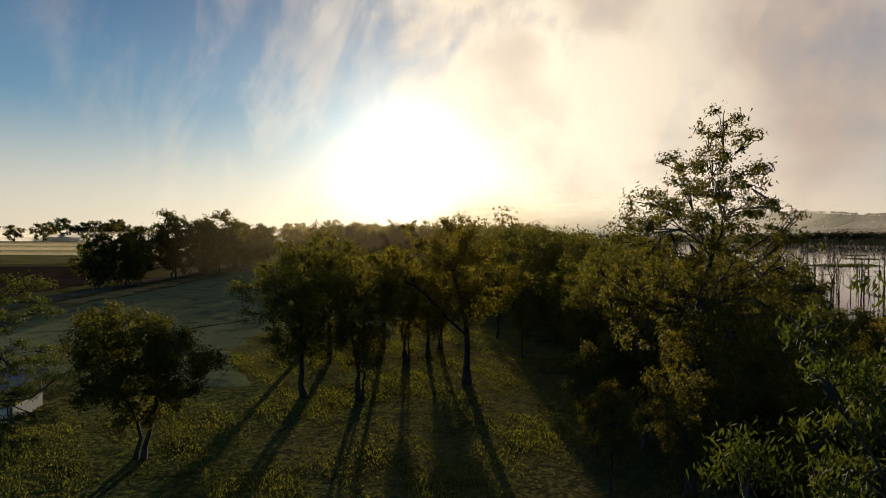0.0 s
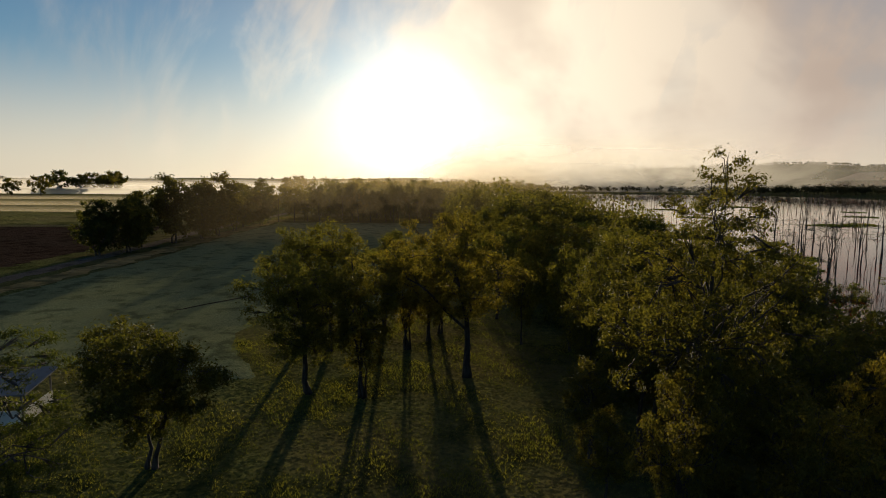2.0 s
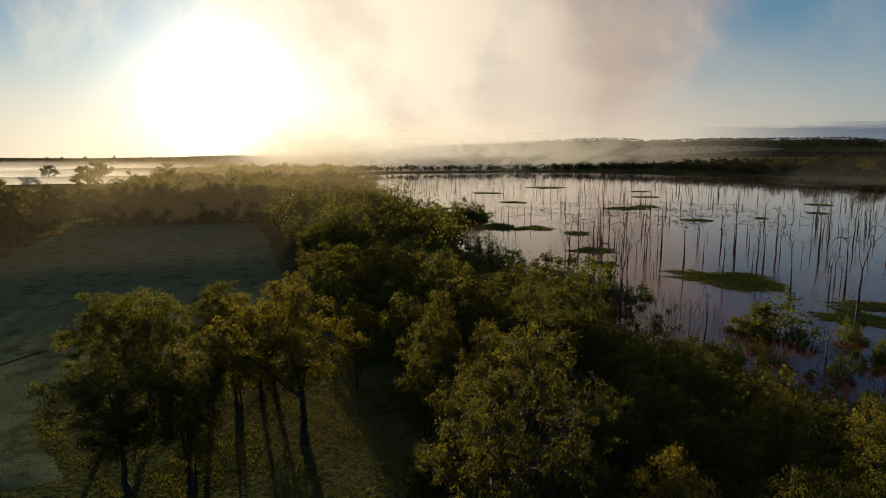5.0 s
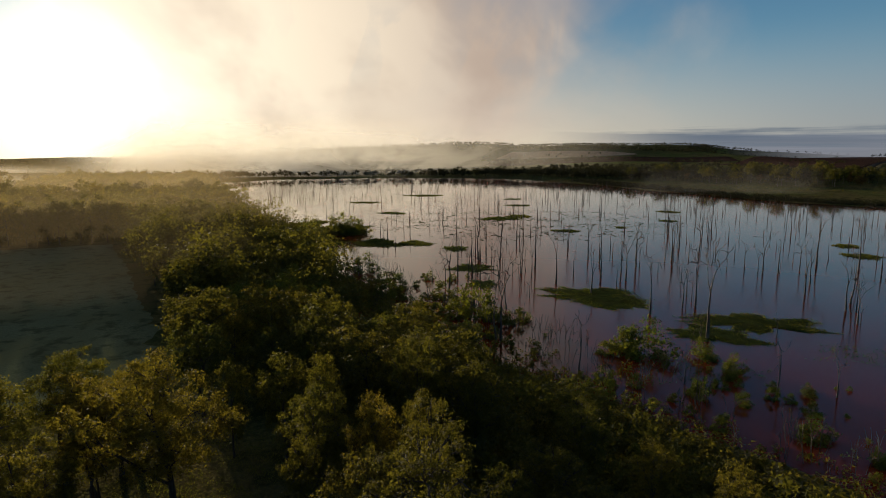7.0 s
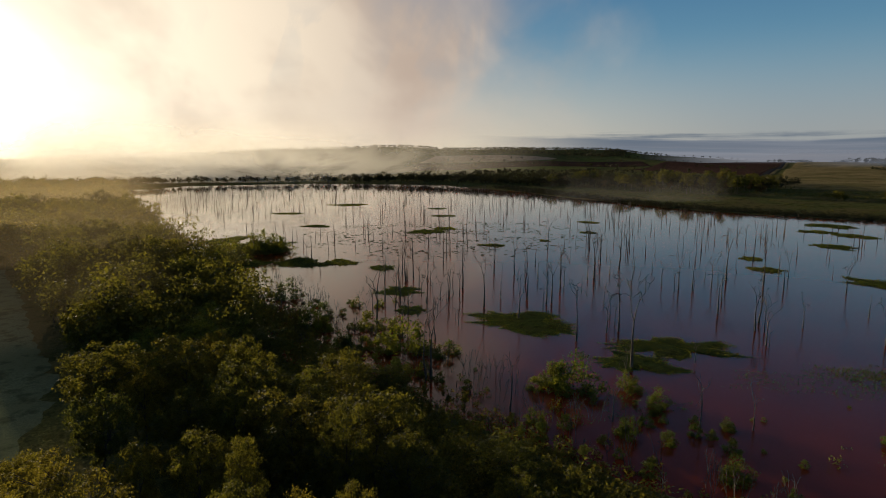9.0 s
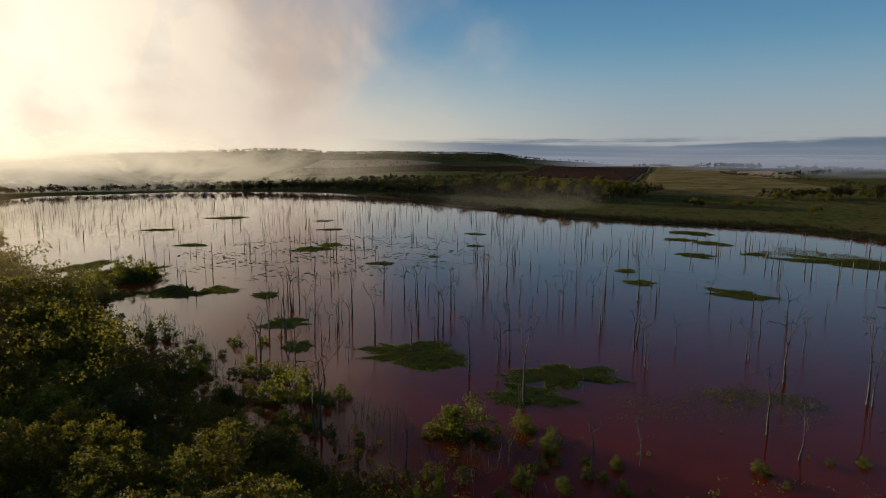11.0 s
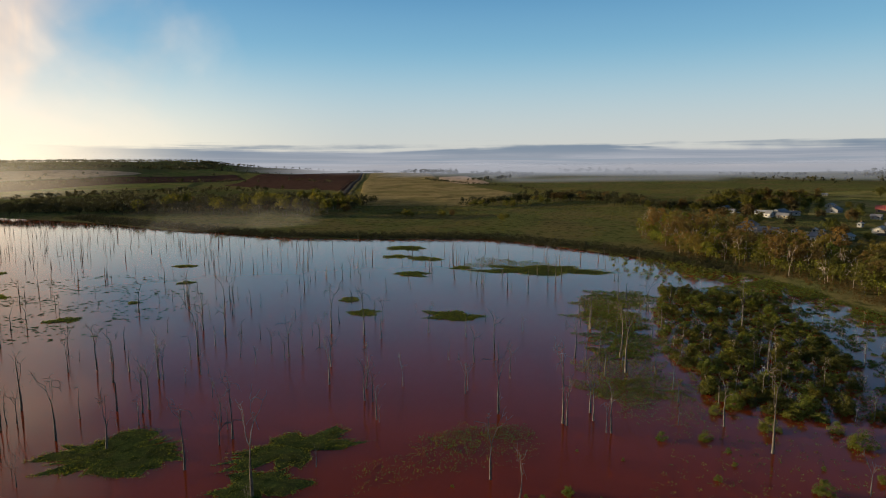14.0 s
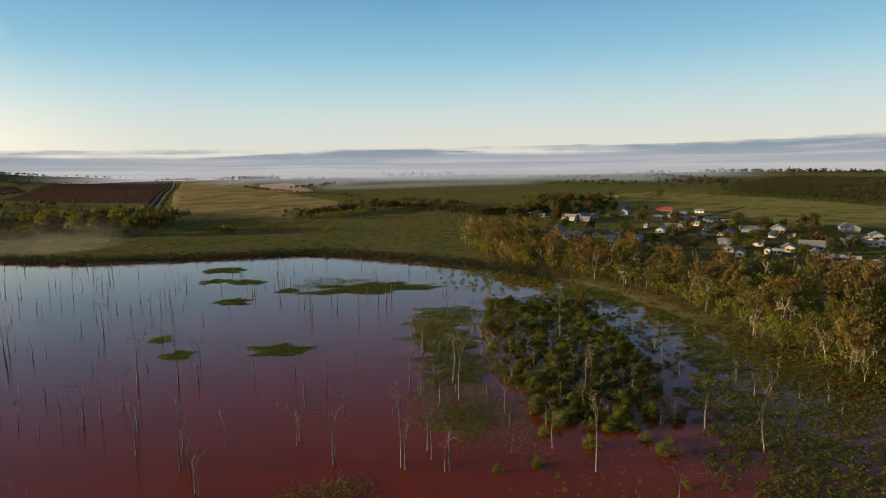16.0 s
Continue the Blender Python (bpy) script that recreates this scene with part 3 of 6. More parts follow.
def tree(kind, seed, h, spread, n_leaves, leaf, clump, leaf_mat, bark, label, low=0.3, k=0, lean=(0.0, 0.0), stems=1, droop=0.35, slim=0.5, sides=5, category="tree", group="", thick=1.0, hang=False, shells=9, taper=0.0):
    """A tree: trunk or stems, boughs to every clump of its crown, and the leaves of the crown."""
    rng = np.random.default_rng(seed)
    k = k or int(np.clip(2.6 * (spread / clump) ** 1.6, 12, 54))
    centres = clump_centres(rng, h, spread, low, clump, k, lean, taper)
    n_groups = max(stems, min(7, 2 + k // 6))
    heads = centres[rng.choice(k, n_groups, replace=False)]
    for _ in range(6):
        which = np.argmin(np.linalg.norm(centres[:, None] - heads[None], axis=2), axis=1)
        heads = np.array([centres[which == i].mean(0) if (which == i).any() else heads[i] for i in range(n_groups)])
    root = empty(kind)
    r0 = 0.021 * h * thick / (1 + 0.4 * (stems - 1))
    trunks = []
    for i in range(stems):
        foot = np.array([0.0, 0.0, 0.0]) if stems == 1 else np.array([math.cos(6.28 * i / stems), math.sin(6.28 * i / stems), 0]) * 0.024 * h
        tip = np.array([lean[0] * 0.7, lean[1] * 0.7, h * 0.74]) if stems == 1 else heads[i] * (0.8, 0.8, 0.95)
        n = 9
        t = np.linspace(0, 1, n)[:, None]
        line = foot + (tip - foot) * np.concatenate([t ** 1.5, t ** 1.5, t], 1)
        line[1:] += np.cumsum(rng.normal(size=(n - 1, 3)) * (0.012 * h, 0.012 * h, 0), axis=0) * 0.8
        rad = r0 * (1 - 0.82 * t[:, 0])
        rad[0] *= 1.45
        trunks.append((line, rad))
        v, f = tubes([(line, np.maximum(rad, 0.02))], sides + 2)
        part("trunk" if stems == 1 else "stem", mesh_of("trunk", v, f, bark, True), bark, root)
    boughs = []
    for i in range(n_groups):
        line, rad = trunks[i % stems]
        out = np.hypot(heads[i][0] - line[4, 0], heads[i][1] - line[4, 1])
        zs = np.clip(heads[i][2] - 0.8 * out, max(0.12, low * 0.55) * h, 0.66 * h)
        j = int(np.clip(np.argmin(np.abs(line[:, 2] - zs)), 1, 7))
        main = bend(line[j], heads[i], 0.05 * h, rng, 6, 0.014 * h)
        mr = rad[j] * np.linspace(0.62, 0.28, 6)
        boughs.append((main, np.maximum(mr, 0.02)))
        for c in centres[which == i] if n_leaves > 1500 else ():
            q = int(rng.integers(2, 6))
            arm = bend(main[q], c, 0.02 * h, rng, 4, 0.010 * h)
            boughs.append((arm, np.maximum(mr[q] * np.linspace(0.6, 0.22, 4), 0.014)))
            if n_leaves > 9000:
                for w in range(4):
                    u = rng.normal(size=3) + (0, 0, 0.4)
                    end = c + u / np.linalg.norm(u) * clump * 0.75
                    boughs.append((np.stack([arm[2], c * 0.6 + end * 0.4, end]), np.array([0.022, 0.016, 0.009]) * (1 + 0.02 * h)))
    v, f = tubes(boughs, max(3, sides - 2))
    tagged(part("branching", mesh_of("branching", v, f, bark, True), bark, root), kind="stuff")
    c, out = clumped_leaves(rng, centres, n_leaves, clump, low * h * 0.8, shells)
    v, f = leaves(c, leaf, leaf * slim, rng, droop, 0.0, not hang, None if hang else out)
    part("crown", mesh_of("crown", v, f, leaf_mat), leaf_mat, root)
    return tagged(root, label, category, group)


def stand(x, y, turn=0.0, size=1.0, tall=1.0, sink=0.05, z=None):
    """A pose on the ground with a turn in degrees and a scale."""
    z = high(x, y) if z is None else z
    return Matrix.LocRotScale((x, y, z - sink), Euler((0, 0, radians(turn))), (size, size, size * tall))


def plant(model, x, y, turn=0.0, size=1.0, tall=1.0, label="", z=None):
    ob = copy_thing(model, stand(x, y, turn, size, tall, z=z))
    return tagged(ob, label)


def settle(model, *args, **more):
    """Puts the first copy, the model itself, at its place."""
    model.matrix_basis = stand(*args, **more)
    return model


def near_trees():
    g = "gum trees on the grass slope"
    a = tree("gum_tree", 11, 15.4, 6.0, 21000, 0.25, 1.25, GUM_LEAF, DARK_BARK, "tall leaning gum tree with a wide olive-gold crown on grass", low=0.36, k=44, lean=(-2.2, 0.5), thick=1.1, group=g)
    b = tree("gum_tree", 12, 12.8, 4.1, 17000, 0.23, 1.05, GUM_LEAF, DARK_BARK, "dark-barked gum tree with a rounded olive crown", low=0.15, k=46, lean=(-0.9, 0), group=g)
    c = tree("gum_tree", 13, 12.4, 3.2, 15000, 0.23, 0.95, GUM_LEAF, DARK_BARK, "several-stemmed young gum tree on grass", low=0.15, k=40, stems=5, thick=1.1, group=g)
    d = tree("gum_tree", 26, 9.8, 4.3, 24000, 0.24, 1.0, OLIVE_LEAF, DARK_BARK, "round-crowned dark green gum tree with a forked trunk", low=0.14, k=64, stems=2, lean=(-0.5, 0), thick=1.1, group=g)
    e = tree("gum_tree", 29, 19.6, 6.6, 23000, 0.18, 0.70, OLIVE_LEAF, DARK_BARK, "very tall open gum tree with bare crooked boughs", low=0.40, k=100, lean=(1.0, 0), thick=0.9, group=g, shells=6, taper=0.7)
    settle(a, 2.2, 53.4, 0)
    settle(b, -11.3, 48.9, 0)
    settle(c, -6.7, 48.4, 0)
    settle(d, -18.2, 35.8, 0)
    settle(e, 11.3, 27.0, 0)
    plant(b, -11.9, 61.5, 130, 1.12, 1.02)
    plant(c, -3.8, 62.5, 80, 1.0)
    plant(b, -1.6, 66.0, 250, 0.86)
    plant(c, -0.3, 69.0, 200, 0.84, 1.0)
    plant(b, -15.5, 66.0, 60, 1.0, 1.05)
    plant(a, -7.0, 70.0, 220, 0.8)
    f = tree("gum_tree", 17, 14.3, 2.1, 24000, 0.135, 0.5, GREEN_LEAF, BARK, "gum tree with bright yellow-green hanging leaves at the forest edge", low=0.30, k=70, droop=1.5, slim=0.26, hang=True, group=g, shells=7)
    settle(f, 5.1, 6.5, 30)
    plant(f, -17.6, 22.0, 150, 1.4, 0.66, "gum tree with sunlit yellow-green foliage near a shelter")


near_trees()


def joined_trees(name, pts, n, leaf, mat, label, category, seed):
    """Trees too far and too many to count, as one mesh: pts are (x, y, z, height)."""
    rng = np.random.default_rng(seed)
    V, F, base = [], [], 0
    for x, y, z, h in pts:
        heads = rng.normal(size=(7, 3)) * (0.2 * h, 0.2 * h, 0.12 * h)
        k = rng.integers(0, 7, n)
        v = rng.normal(size=(n, 3))
        v /= np.linalg.norm(v, axis=1)[:, None]
        r = rng.uniform(0.12, 0.26, 7)[k] * h
        c = heads[k] + v * (r * rng.uniform(0.6, 1, n))[:, None] + (x, y, z + h * 0.6)
        c[:, 2] = np.maximum(c[:, 2], z + 0.1 * h)
        lv, lf = leaves(c, h * leaf * 1.3, h * leaf, rng, 0.1, 0.0, True, v + heads[k] / h + (0, 0, 0.2))
        tv, tf = tubes([([(x, y, z - 0.3), (x, y, z + h * 0.6)], [h * 0.02, h * 0.01])], 4)
        tf = np.concatenate([tf[:, :3], tf[:, [0, 2, 3]]])
        V += [lv, tv]
        F += [lf + base, tf + base + len(lv)]
        base += len(lv) + len(tv)
    return tagged(new(name, mesh_of(name, np.concatenate(V), np.concatenate(F), mat)), label, category, kind="stuff")


# trees of the near forest: place, height and reach of the crown
STANDING = [(12.7, 48.4, 13.0, 2.9), (16.3, 44.6, 13.0, 2.6), (19.9, 43.4, 13.0, 2.9), (12.9, 37.8, 12.4, 3.0), (17.5, 37.1, 13.0, 3.1), (35.4, 42.4, 9.6, 3.2), (28.2, 37.3, 9.2, 3.3), (13.4, 62.0, 11.6, 3.3),
            (23.1, 63.6, 12.8, 5.0), (18.3, 89.7, 13.8, 5.0), (12.4, 85.8, 12.8, 4.4), (7.0, 76.6, 12.8, 3.6), (9.2, 119.6, 13.0, 5.0), (26.6, 45.5, 7.6, 2.5), (15.2, 54.4, 13.6, 3.3), (24.5, 53.8, 14.6, 3.2),
            (10.9, 43.8, 11.6, 2.7), (9.4, 36.5, 10.8, 2.8), (41.0, 49.8, 8.4, 3.8), (45.0, 81.7, 7.0, 3.8), (32.9, 103.4, 9.6, 5.0), (28.7, 118.3, 10.6, 5.2), (8.6, 64.5, 12.4, 3.9), (17.5, 31.0, 12.6, 3.4),
            (8.6, 30.5, 6.4, 2.2), (10.2, 24.6, 10.6, 2.8), (14.6, 22.0, 10.5, 3.0), (19.5, 25.5, 11.0, 3.2), (24.5, 29.5, 10.0, 3.3), (22.0, 35.0, 10.2, 3.0)]


def forest():
    rng = np.random.default_rng(5)
    g = "trees of the lakeside forest"
    mats = (GUM_LEAF, OLIVE_LEAF, GUM_LEAF, OLIVE_LEAF, BUSH_LEAF)
    close = [tree("forest_tree", 50 + i, 13.0, 3.9, 10800, 0.225, 0.95, (GUM_LEAF if i == 2 else OLIVE_LEAF), DARK_BARK, "leafy olive-brown gum at the near edge of the forest", low=0.25, k=48, slim=0.6, sides=4, group=g) for i in range(5)]
    kinds = [tree("forest_tree", 30 + i, 13.5, 5.0, 5400, 0.38, 1.25, mats[i], DARK_BARK, "broad olive-green gum in the lakeside forest", low=0.2, k=36, slim=0.6, sides=4, thick=0.8, group=g) for i in range(5)]
    far = [tree("forest_tree", 40 + i, 15.0, 5.8, 3200, 0.45, 1.55, mats[i], DARK_BARK, "dark gum tree in the distant lakeside forest", low=0.14, k=22, slim=0.7, sides=3, thick=0.7, group=g) for i in range(4)]
    spots = [(x, y, h, r) for x, y, h, r in STANDING]
    tries = 0
    while len(spots) < 266 and tries < 60000:
        tries += 1
        y = 18 + 690 * rng.random() ** 1.6
        left = np.interp(y, [18, 30, 46, 71, 89, 115, 166, 220, 246, 252, 700], [15, 11, 10.5, 10, 7.5, 6, 4, 0, -3, -66, -58])
        right = np.interp(y, [18, 43, 64, 109, 162, 246, 500, 700], [35, 37, 39, 42, 46, 46, 63, 76])
        x = rng.uniform(left, right)
        gap = 4.3 if y < 70 else 5.4 if y < 150 else 6.6
        if any((x - a) ** 2 + (y - b) ** 2 < gap * gap for a, b, c, d in spots) or math.hypot(x - 12, y - 27) < 3.5:
            continue
        away, edge = math.hypot(x, y), lake_distance(x, y)
        h = rng.uniform(10.5, 14.5) * (0.5 if edge < 15 and y < 220 else 0.86 if y < 34 else 1.0) * (1.25 if y > 246 else 1.1 if y > 180 else 1.0)
        spots.append((x, y, h, h * rng.uniform(0.27, 0.36) if away < 60 else h * rng.uniform(0.34, 0.42)))
    for x in np.arange(-66, 4, 4.6):                  # the close southern edge of the far wood
        spots.append((x + rng.normal(), 251 + rng.normal() * 2, rng.uniform(14.5, 18), rng.uniform(4.8, 6.2)))
    fill = []                                         # the rest of the canopy, too dense to count
    for _ in range(2500):
        y = rng.uniform(110, 800)
        left = np.interp(y, [110, 200, 246, 252, 300, 700], [10, 5, 2, -64, -66, -56])
        right = np.interp(y, [110, 225, 330, 480, 700, 800], [40, 46, 52, 62, 78, 108])
        x = rng.uniform(left, right)
        if len(fill) < 900 and all((x - a) ** 2 + (y - b) ** 2 > 20 for a, b, c, d in fill[-300:]):
            fill.append((x, y, high(x, y), rng.uniform(10, 17)))
    joined_trees("forest_canopy", [p for p in fill if p[1] < 300], 460, 0.036, OLIVE_LEAF, "closed dark canopy of the lakeside forest", "forest", 43)
    joined_trees("forest_canopy", [p for p in fill if p[1] >= 300], 90, 0.075, OLIVE_LEAF, "closed dark canopy of the lakeside forest", "forest", 44)
    near = []
    for _ in range(1500):
        y = rng.uniform(20, 135)
        x = rng.uniform(np.interp(y, [20, 46, 71, 97, 135], [17, 14, 13, 11, 12]), np.interp(y, [28, 60, 115, 135], [47, 47, 46, 47]))
        if len(near) < 210 and all((x - a) ** 2 + (y - b) ** 2 > 11 for a, b, c, d in near):
            near.append((x, y, high(x, y), rng.uniform(3.5, 7.0)))
    joined_trees("forest_thicket", near, 260, 0.05, OLIVE_LEAF, "dense young growth between the forest trees", "forest", 48)
    first = set()
    for x, y, h, r in spots:
        away = math.hypot(x, y)
        pool, tall, wide = (close, 13.0, 3.9) if away < 62 else (kinds, 13.5, 5.0) if away < 165 else (far, 15.0, 5.8)
        model = pool[int(rng.integers(len(pool)))]
        args = (x, y, rng.uniform(0, 360), r / wide, h / tall * wide / r)
        if model.name not in first:
            first.add(model.name)
            settle(model, *args)
        else:
            plant(model, *args)
    for model in close + kinds + far:
        if model.name not in first:
            settle(model, 30 + len(first), 320 + 9 * len(first))
            first.add(model.name)


forest()


def swamp_edge():
    """Slender young trees with dark stems between the forest and the open water."""
    rng = np.random.default_rng(46)
    g = "young trees in the shallows"
    models = [tree("swamp_tree", 140 + i, 6.0, 1.25, 1100, 0.27, 0.5, (OLIVE_LEAF, BUSH_LEAF, OLIVE_LEAF)[i], DARK_BARK, "slender dark young tree standing in the flooded shallows", low=0.42, k=14, slim=0.6, sides=3, thick=0.6, group=g) for i in range(3)]
    rows = []
    while len(rows) < 85:
        y = 30 + 165 * rng.random() ** 1.2
        x = np.interp(y, [30, 57, 109, 162, 246], [50, 48, 48, 51, 49]) + rng.normal() * 4.0
        if 40 < x < 62:
            rows.append((int(rng.integers(3)), x, y, rng.uniform(0, 360), rng.uniform(0.35, 0.85), rng.uniform(0.8, 1.2)))
    place_all(models, rows, z=0.0)


def bare_shrubs():
    """Leafless twiggy shrubs standing in the shallows below the forest."""
    rng = np.random.default_rng(47)
    V, F, base, n = [], [], 0, 0
    shapes = [grow(np.random.default_rng(400 + i), 1.0, 0.42, 1, 0.35, 4, 0.0, 3)[0] for i in range(5)]
    while n < 200:
        y = rng.uniform(22, 190)
        x = rng.uniform(-6, 20) + np.interp(y, [20, 60, 115, 190, 225], [50, 48, 45, 48, 52])
        if lake_distance(x, y) > 6:
            continue
        n += 1
        h, a = rng.uniform(1.5, 5.5), rng.uniform(0, 6.28)
        v, f = tubes([(p * h, np.maximum(r * h * 0.35, 0.02)) for p, r, lv in shapes[n % 5]], 3)
        c, q = math.cos(a), math.sin(a)
        V.append(np.stack([v[:, 0] * c - v[:, 1] * q + x, v[:, 0] * q + v[:, 1] * c + y, v[:, 2] + min(0, high(x, y)) * 0.3], 1))
        F.append(f + base)
        base += len(v)
    tagged(new("bare_shrubs", mesh_of("bare_shrubs", np.concatenate(V), np.concatenate(F), DEAD_WOOD)), "bare grey twiggy shrubs in the flooded shallows", "dead shrubs", kind="stuff")


bare_shrubs()


def tree_rows():
    g = "trees along the farm track"
    a = tree("track_tree", 61, 12.5, 5.4, 8500, 0.46, 1.45, OLIVE_LEAF, DARK_BARK, "dark spreading tree beside the farm track", low=0.05, k=40, stems=2, slim=0.6, group=g)
    b = tree("track_tree", 62, 11.5, 5.0, 8000, 0.46, 1.4, OLIVE_LEAF, DARK_BARK, "dark round tree beside the farm track", low=0.04, k=38, stems=2, slim=0.6, group=g)
    spots = [(-79, 137, 0.85), (-75, 143, 0.95), (-78, 155, 0.9), (-74, 165, 1.1), (-71, 177, 1.0), (-70, 187, 1.15), (-71, 205, 1.0), (-73, 220, 0.95), (-70, 232, 0.9), (-74, 246, 0.95)]
    for i, (x, y, s) in enumerate(spots):
        model = (a, b)[i % 2]
        if i < 2:
            settle(model, x, y, 40 * i, s * 1.25)
        else:
            plant(model, x, y, 67 * i, s * 1.25)
    g = "trees across the misty field"
    c = tree("field_tree", 63, 13, 6, 1800, 1.0, 1.8, OLIVE_LEAF, DARK_BARK, "dark tree standing in the misty field", low=0.05, droop=0.2, slim=0.6, sides=4, group=g)
    spots = [(-386, 542, 1.1), (-372, 560, 0.9), (-408, 642, 1.2), (-392, 655, 1.0), (-398, 690, 1.1), (-404, 728, 1.0), (-390, 720, 1.2), (-428, 794, 1.1), (-415, 760, 1.0),
             (-121, 480, 0.9), (-150, 640, 1.0), (-210, 700, 0.8), (-90, 620, 0.9)]
    for i, (x, y, s) in enumerate(spots):
        settle(c, x, y, 0, s * 1.25) if i == 0 else plant(c, x, y, 77 * i, s * 1.25)


tree_rows()


# ---- dead trees in the water ----
DEAD_A = [(86, 133, 12.3), (64, 120, 15.7), (57, 88, 17), (56, 88, 14), (87, 215, 9.3), (67, 112, 6.6), (91, 134, 7.1), (96, 137, 7.3), (96, 122, 10.3), (125, 138, 11.7),
          (107, 112, 7.7), (113, 117, 8.0), (114, 116, 14.6), (132, 130, 10.1), (94, 89, 9.3), (96, 109, 10.4), (102, 165, 11.7), (101, 160, 11.5), (139, 169, 9.8), (105, 143, 10.9)]
DEAD_B = [(90, 72, 12.4), (82, 67, 6.6), (69, 59, 6.8), (102, 67, 8.7), (124, 65, 9.9), (133, 72, 8.0), (107, 36, 8.9), (101, 30, 8.6), (133, 26, 11.7), (136, 41, 9.4),
          (146, 51, 7.8), (132, 17, 8.6), (137, 21, 8.5), (76, 50, 7.2), (83, 46, 7.0), (148, 112, 10.1), (153, 106, 8.4), (159, 104, 7.7), (140, 85, 8.8), (59, 70, 8.0)]
DEAD_C = [(131, 129, 9.8), (124, 107, 9.6), (113, 96, 8.7), (112, 116, 8.9), (150, 133, 11.9), (152, 120, 7.4), (158, 108, 7.6), (158, 103, 9.1), (167, 103, 11.2), (152, 91, 7.2),
          (182, 107, 12.2), (140, 75, 11.1), (133, 70, 9.2), (123, 64, 8.5), (144, 67, 8.0), (179, 52, 9.8), (135, 41, 10.9), (162, 44, 7.3), (192, 77, 10.7), (202, 48, 11.0),
          (144, 51, 9.8), (167, 55, 8.4)]
DEAD_D = [(134, 27, 12.4), (141, 22, 11.1), (132, 18, 8.6), (140, 4, 8.4), (161, 4, 10.5), (142, -5, 8.4), (132, -12, 12.2), (174, -19, 13.3), (224, -20, 17.4), (208, -50, 13.1),
          (187, -48, 9.3), (154, -35, 5.1), (151, -41, 10.5), (140, -49, 14.5), (120, -24, 7.8), (152, -15, 6.4), (183, -17, 7.8), (179, 29, 10.4), (170, 15, 14.9), (183, 17, 14.5)]


CLUSTERS = [(74, 134, 5, 7), (90, 142, 6, 8), (70, 112, 5, 6), (100, 165, 6, 7), (177, 19, 7, 7), (207, 17, 8, 8), (235, 10, 7, 6)]


def dead_tree(seed, limbs, levels, spread, fork=0.5, label="bare grey dead tree standing in the muddy water", group="drowned dead trees", wood=None, thin=0.03, kind="dead_tree", girth=0.8):
    wood = wood or DEAD_WOOD
    rng = np.random.default_rng(seed)
    lines, tips = grow(rng, 10.0, spread, levels, fork, limbs, rng.normal() * 0.05)
    root = empty(kind)
    trunk = [(p, np.clip(r * 0.8 * girth, 0.05 * girth, 0.21 * girth) * np.linspace(1.15, 0.6, len(r))) for p, r, lv in lines if lv == 0]
    rest = [(p, np.clip(r * 0.85 * girth, thin, 0.10) * np.linspace(1.1, 0.7, len(r))) for p, r, lv in lines if lv > 0]
    p, r = trunk[0]
    p[0, 2] = -1.2
    v, f = tubes(trunk, 6)
    part("trunk", mesh_of("trunk", v, f, wood, True), wood, root)
    v, f = tubes(rest, 3)
    tagged(part("branching", mesh_of("branching", v, f, wood, True), wood, root), kind="stuff")
    return tagged(root, label, "dead tree", group), trunk + rest


def dead_trees():
    rng = np.random.default_rng(8)
    models = [dead_tree(70 + i, *k) for i, k in enumerate([(3, 2, 1.9), (3, 3, 2.3), (2, 2, 1.1), (3, 3, 1.6), (3, 2, 1.5), (2, 3, 2.6)])]
    used = set()
    spots = DEAD_A + DEAD_B + DEAD_C + DEAD_D
    named = len(spots)
    for x, y, wide, n in CLUSTERS:                    # close groups of branching dead trees
        for k in range(n):
            spots.append((x + rng.normal() * wide, y + rng.normal() * wide, rng.uniform(5, 9.5)))
    named = len(spots)
    while len(spots) < 228:
        x, y = rng.uniform(60, 330), rng.uniform(-10, 330)
        if lake_distance(x, y) > -8 or math.hypot(x, y) < 110:
            continue
        for k in range(int(rng.integers(1, 4))):
            spots.append((x + rng.normal() * 4, y + rng.normal() * 4, rng.uniform(5, 11.5)))
    for i, (x, y, h) in enumerate(spots[:230]):
        k = (1, 0, 5, 3, 1, 4)[i % 6] if i < named else int(rng.integers(6))
        m = stand(x, y, rng.uniform(0, 360), h / 10 * 0.92, 1.0, z=0)
        model = models[k][0]
        if k in used:
            copy_thing(model, m)
        else:
            used.add(k)
            model.matrix_basis = m
    V, F, base = [], [], 0
    far = 0
    while far < 1250:
        x, y = rng.uniform(80, 500), rng.uniform(-10, 840)
        if lake_distance(x, y) > -6 or math.hypot(x, y) < 150 or rng.random() > 0.35 + 0.65 * min(1, y / 700):
            continue
        far += 1
        lines = models[int(rng.integers(6))][1]
        s, a = rng.uniform(0.5, 1.1), rng.uniform(0, 6.28)
        keep = lines[:1 + int(rng.integers(1, 4))]
        v, f = tubes([(p, r * 1.25) for p, r in keep], 3)
        v = v * s
        c, q = math.cos(a), math.sin(a)
        V.append(np.stack([v[:, 0] * c - v[:, 1] * q + x, v[:, 0] * q + v[:, 1] * c + y, v[:, 2]], 1))
        F.append(f + base)
        base += len(v)
    ob = new("far_dead_trees", mesh_of("far_dead_trees", np.concatenate(V), np.concatenate(F), DEAD_WOOD))
    tagged(ob, "thin bare dead trees far out in the lake", "dead trees", kind="stuff")


dead_trees()


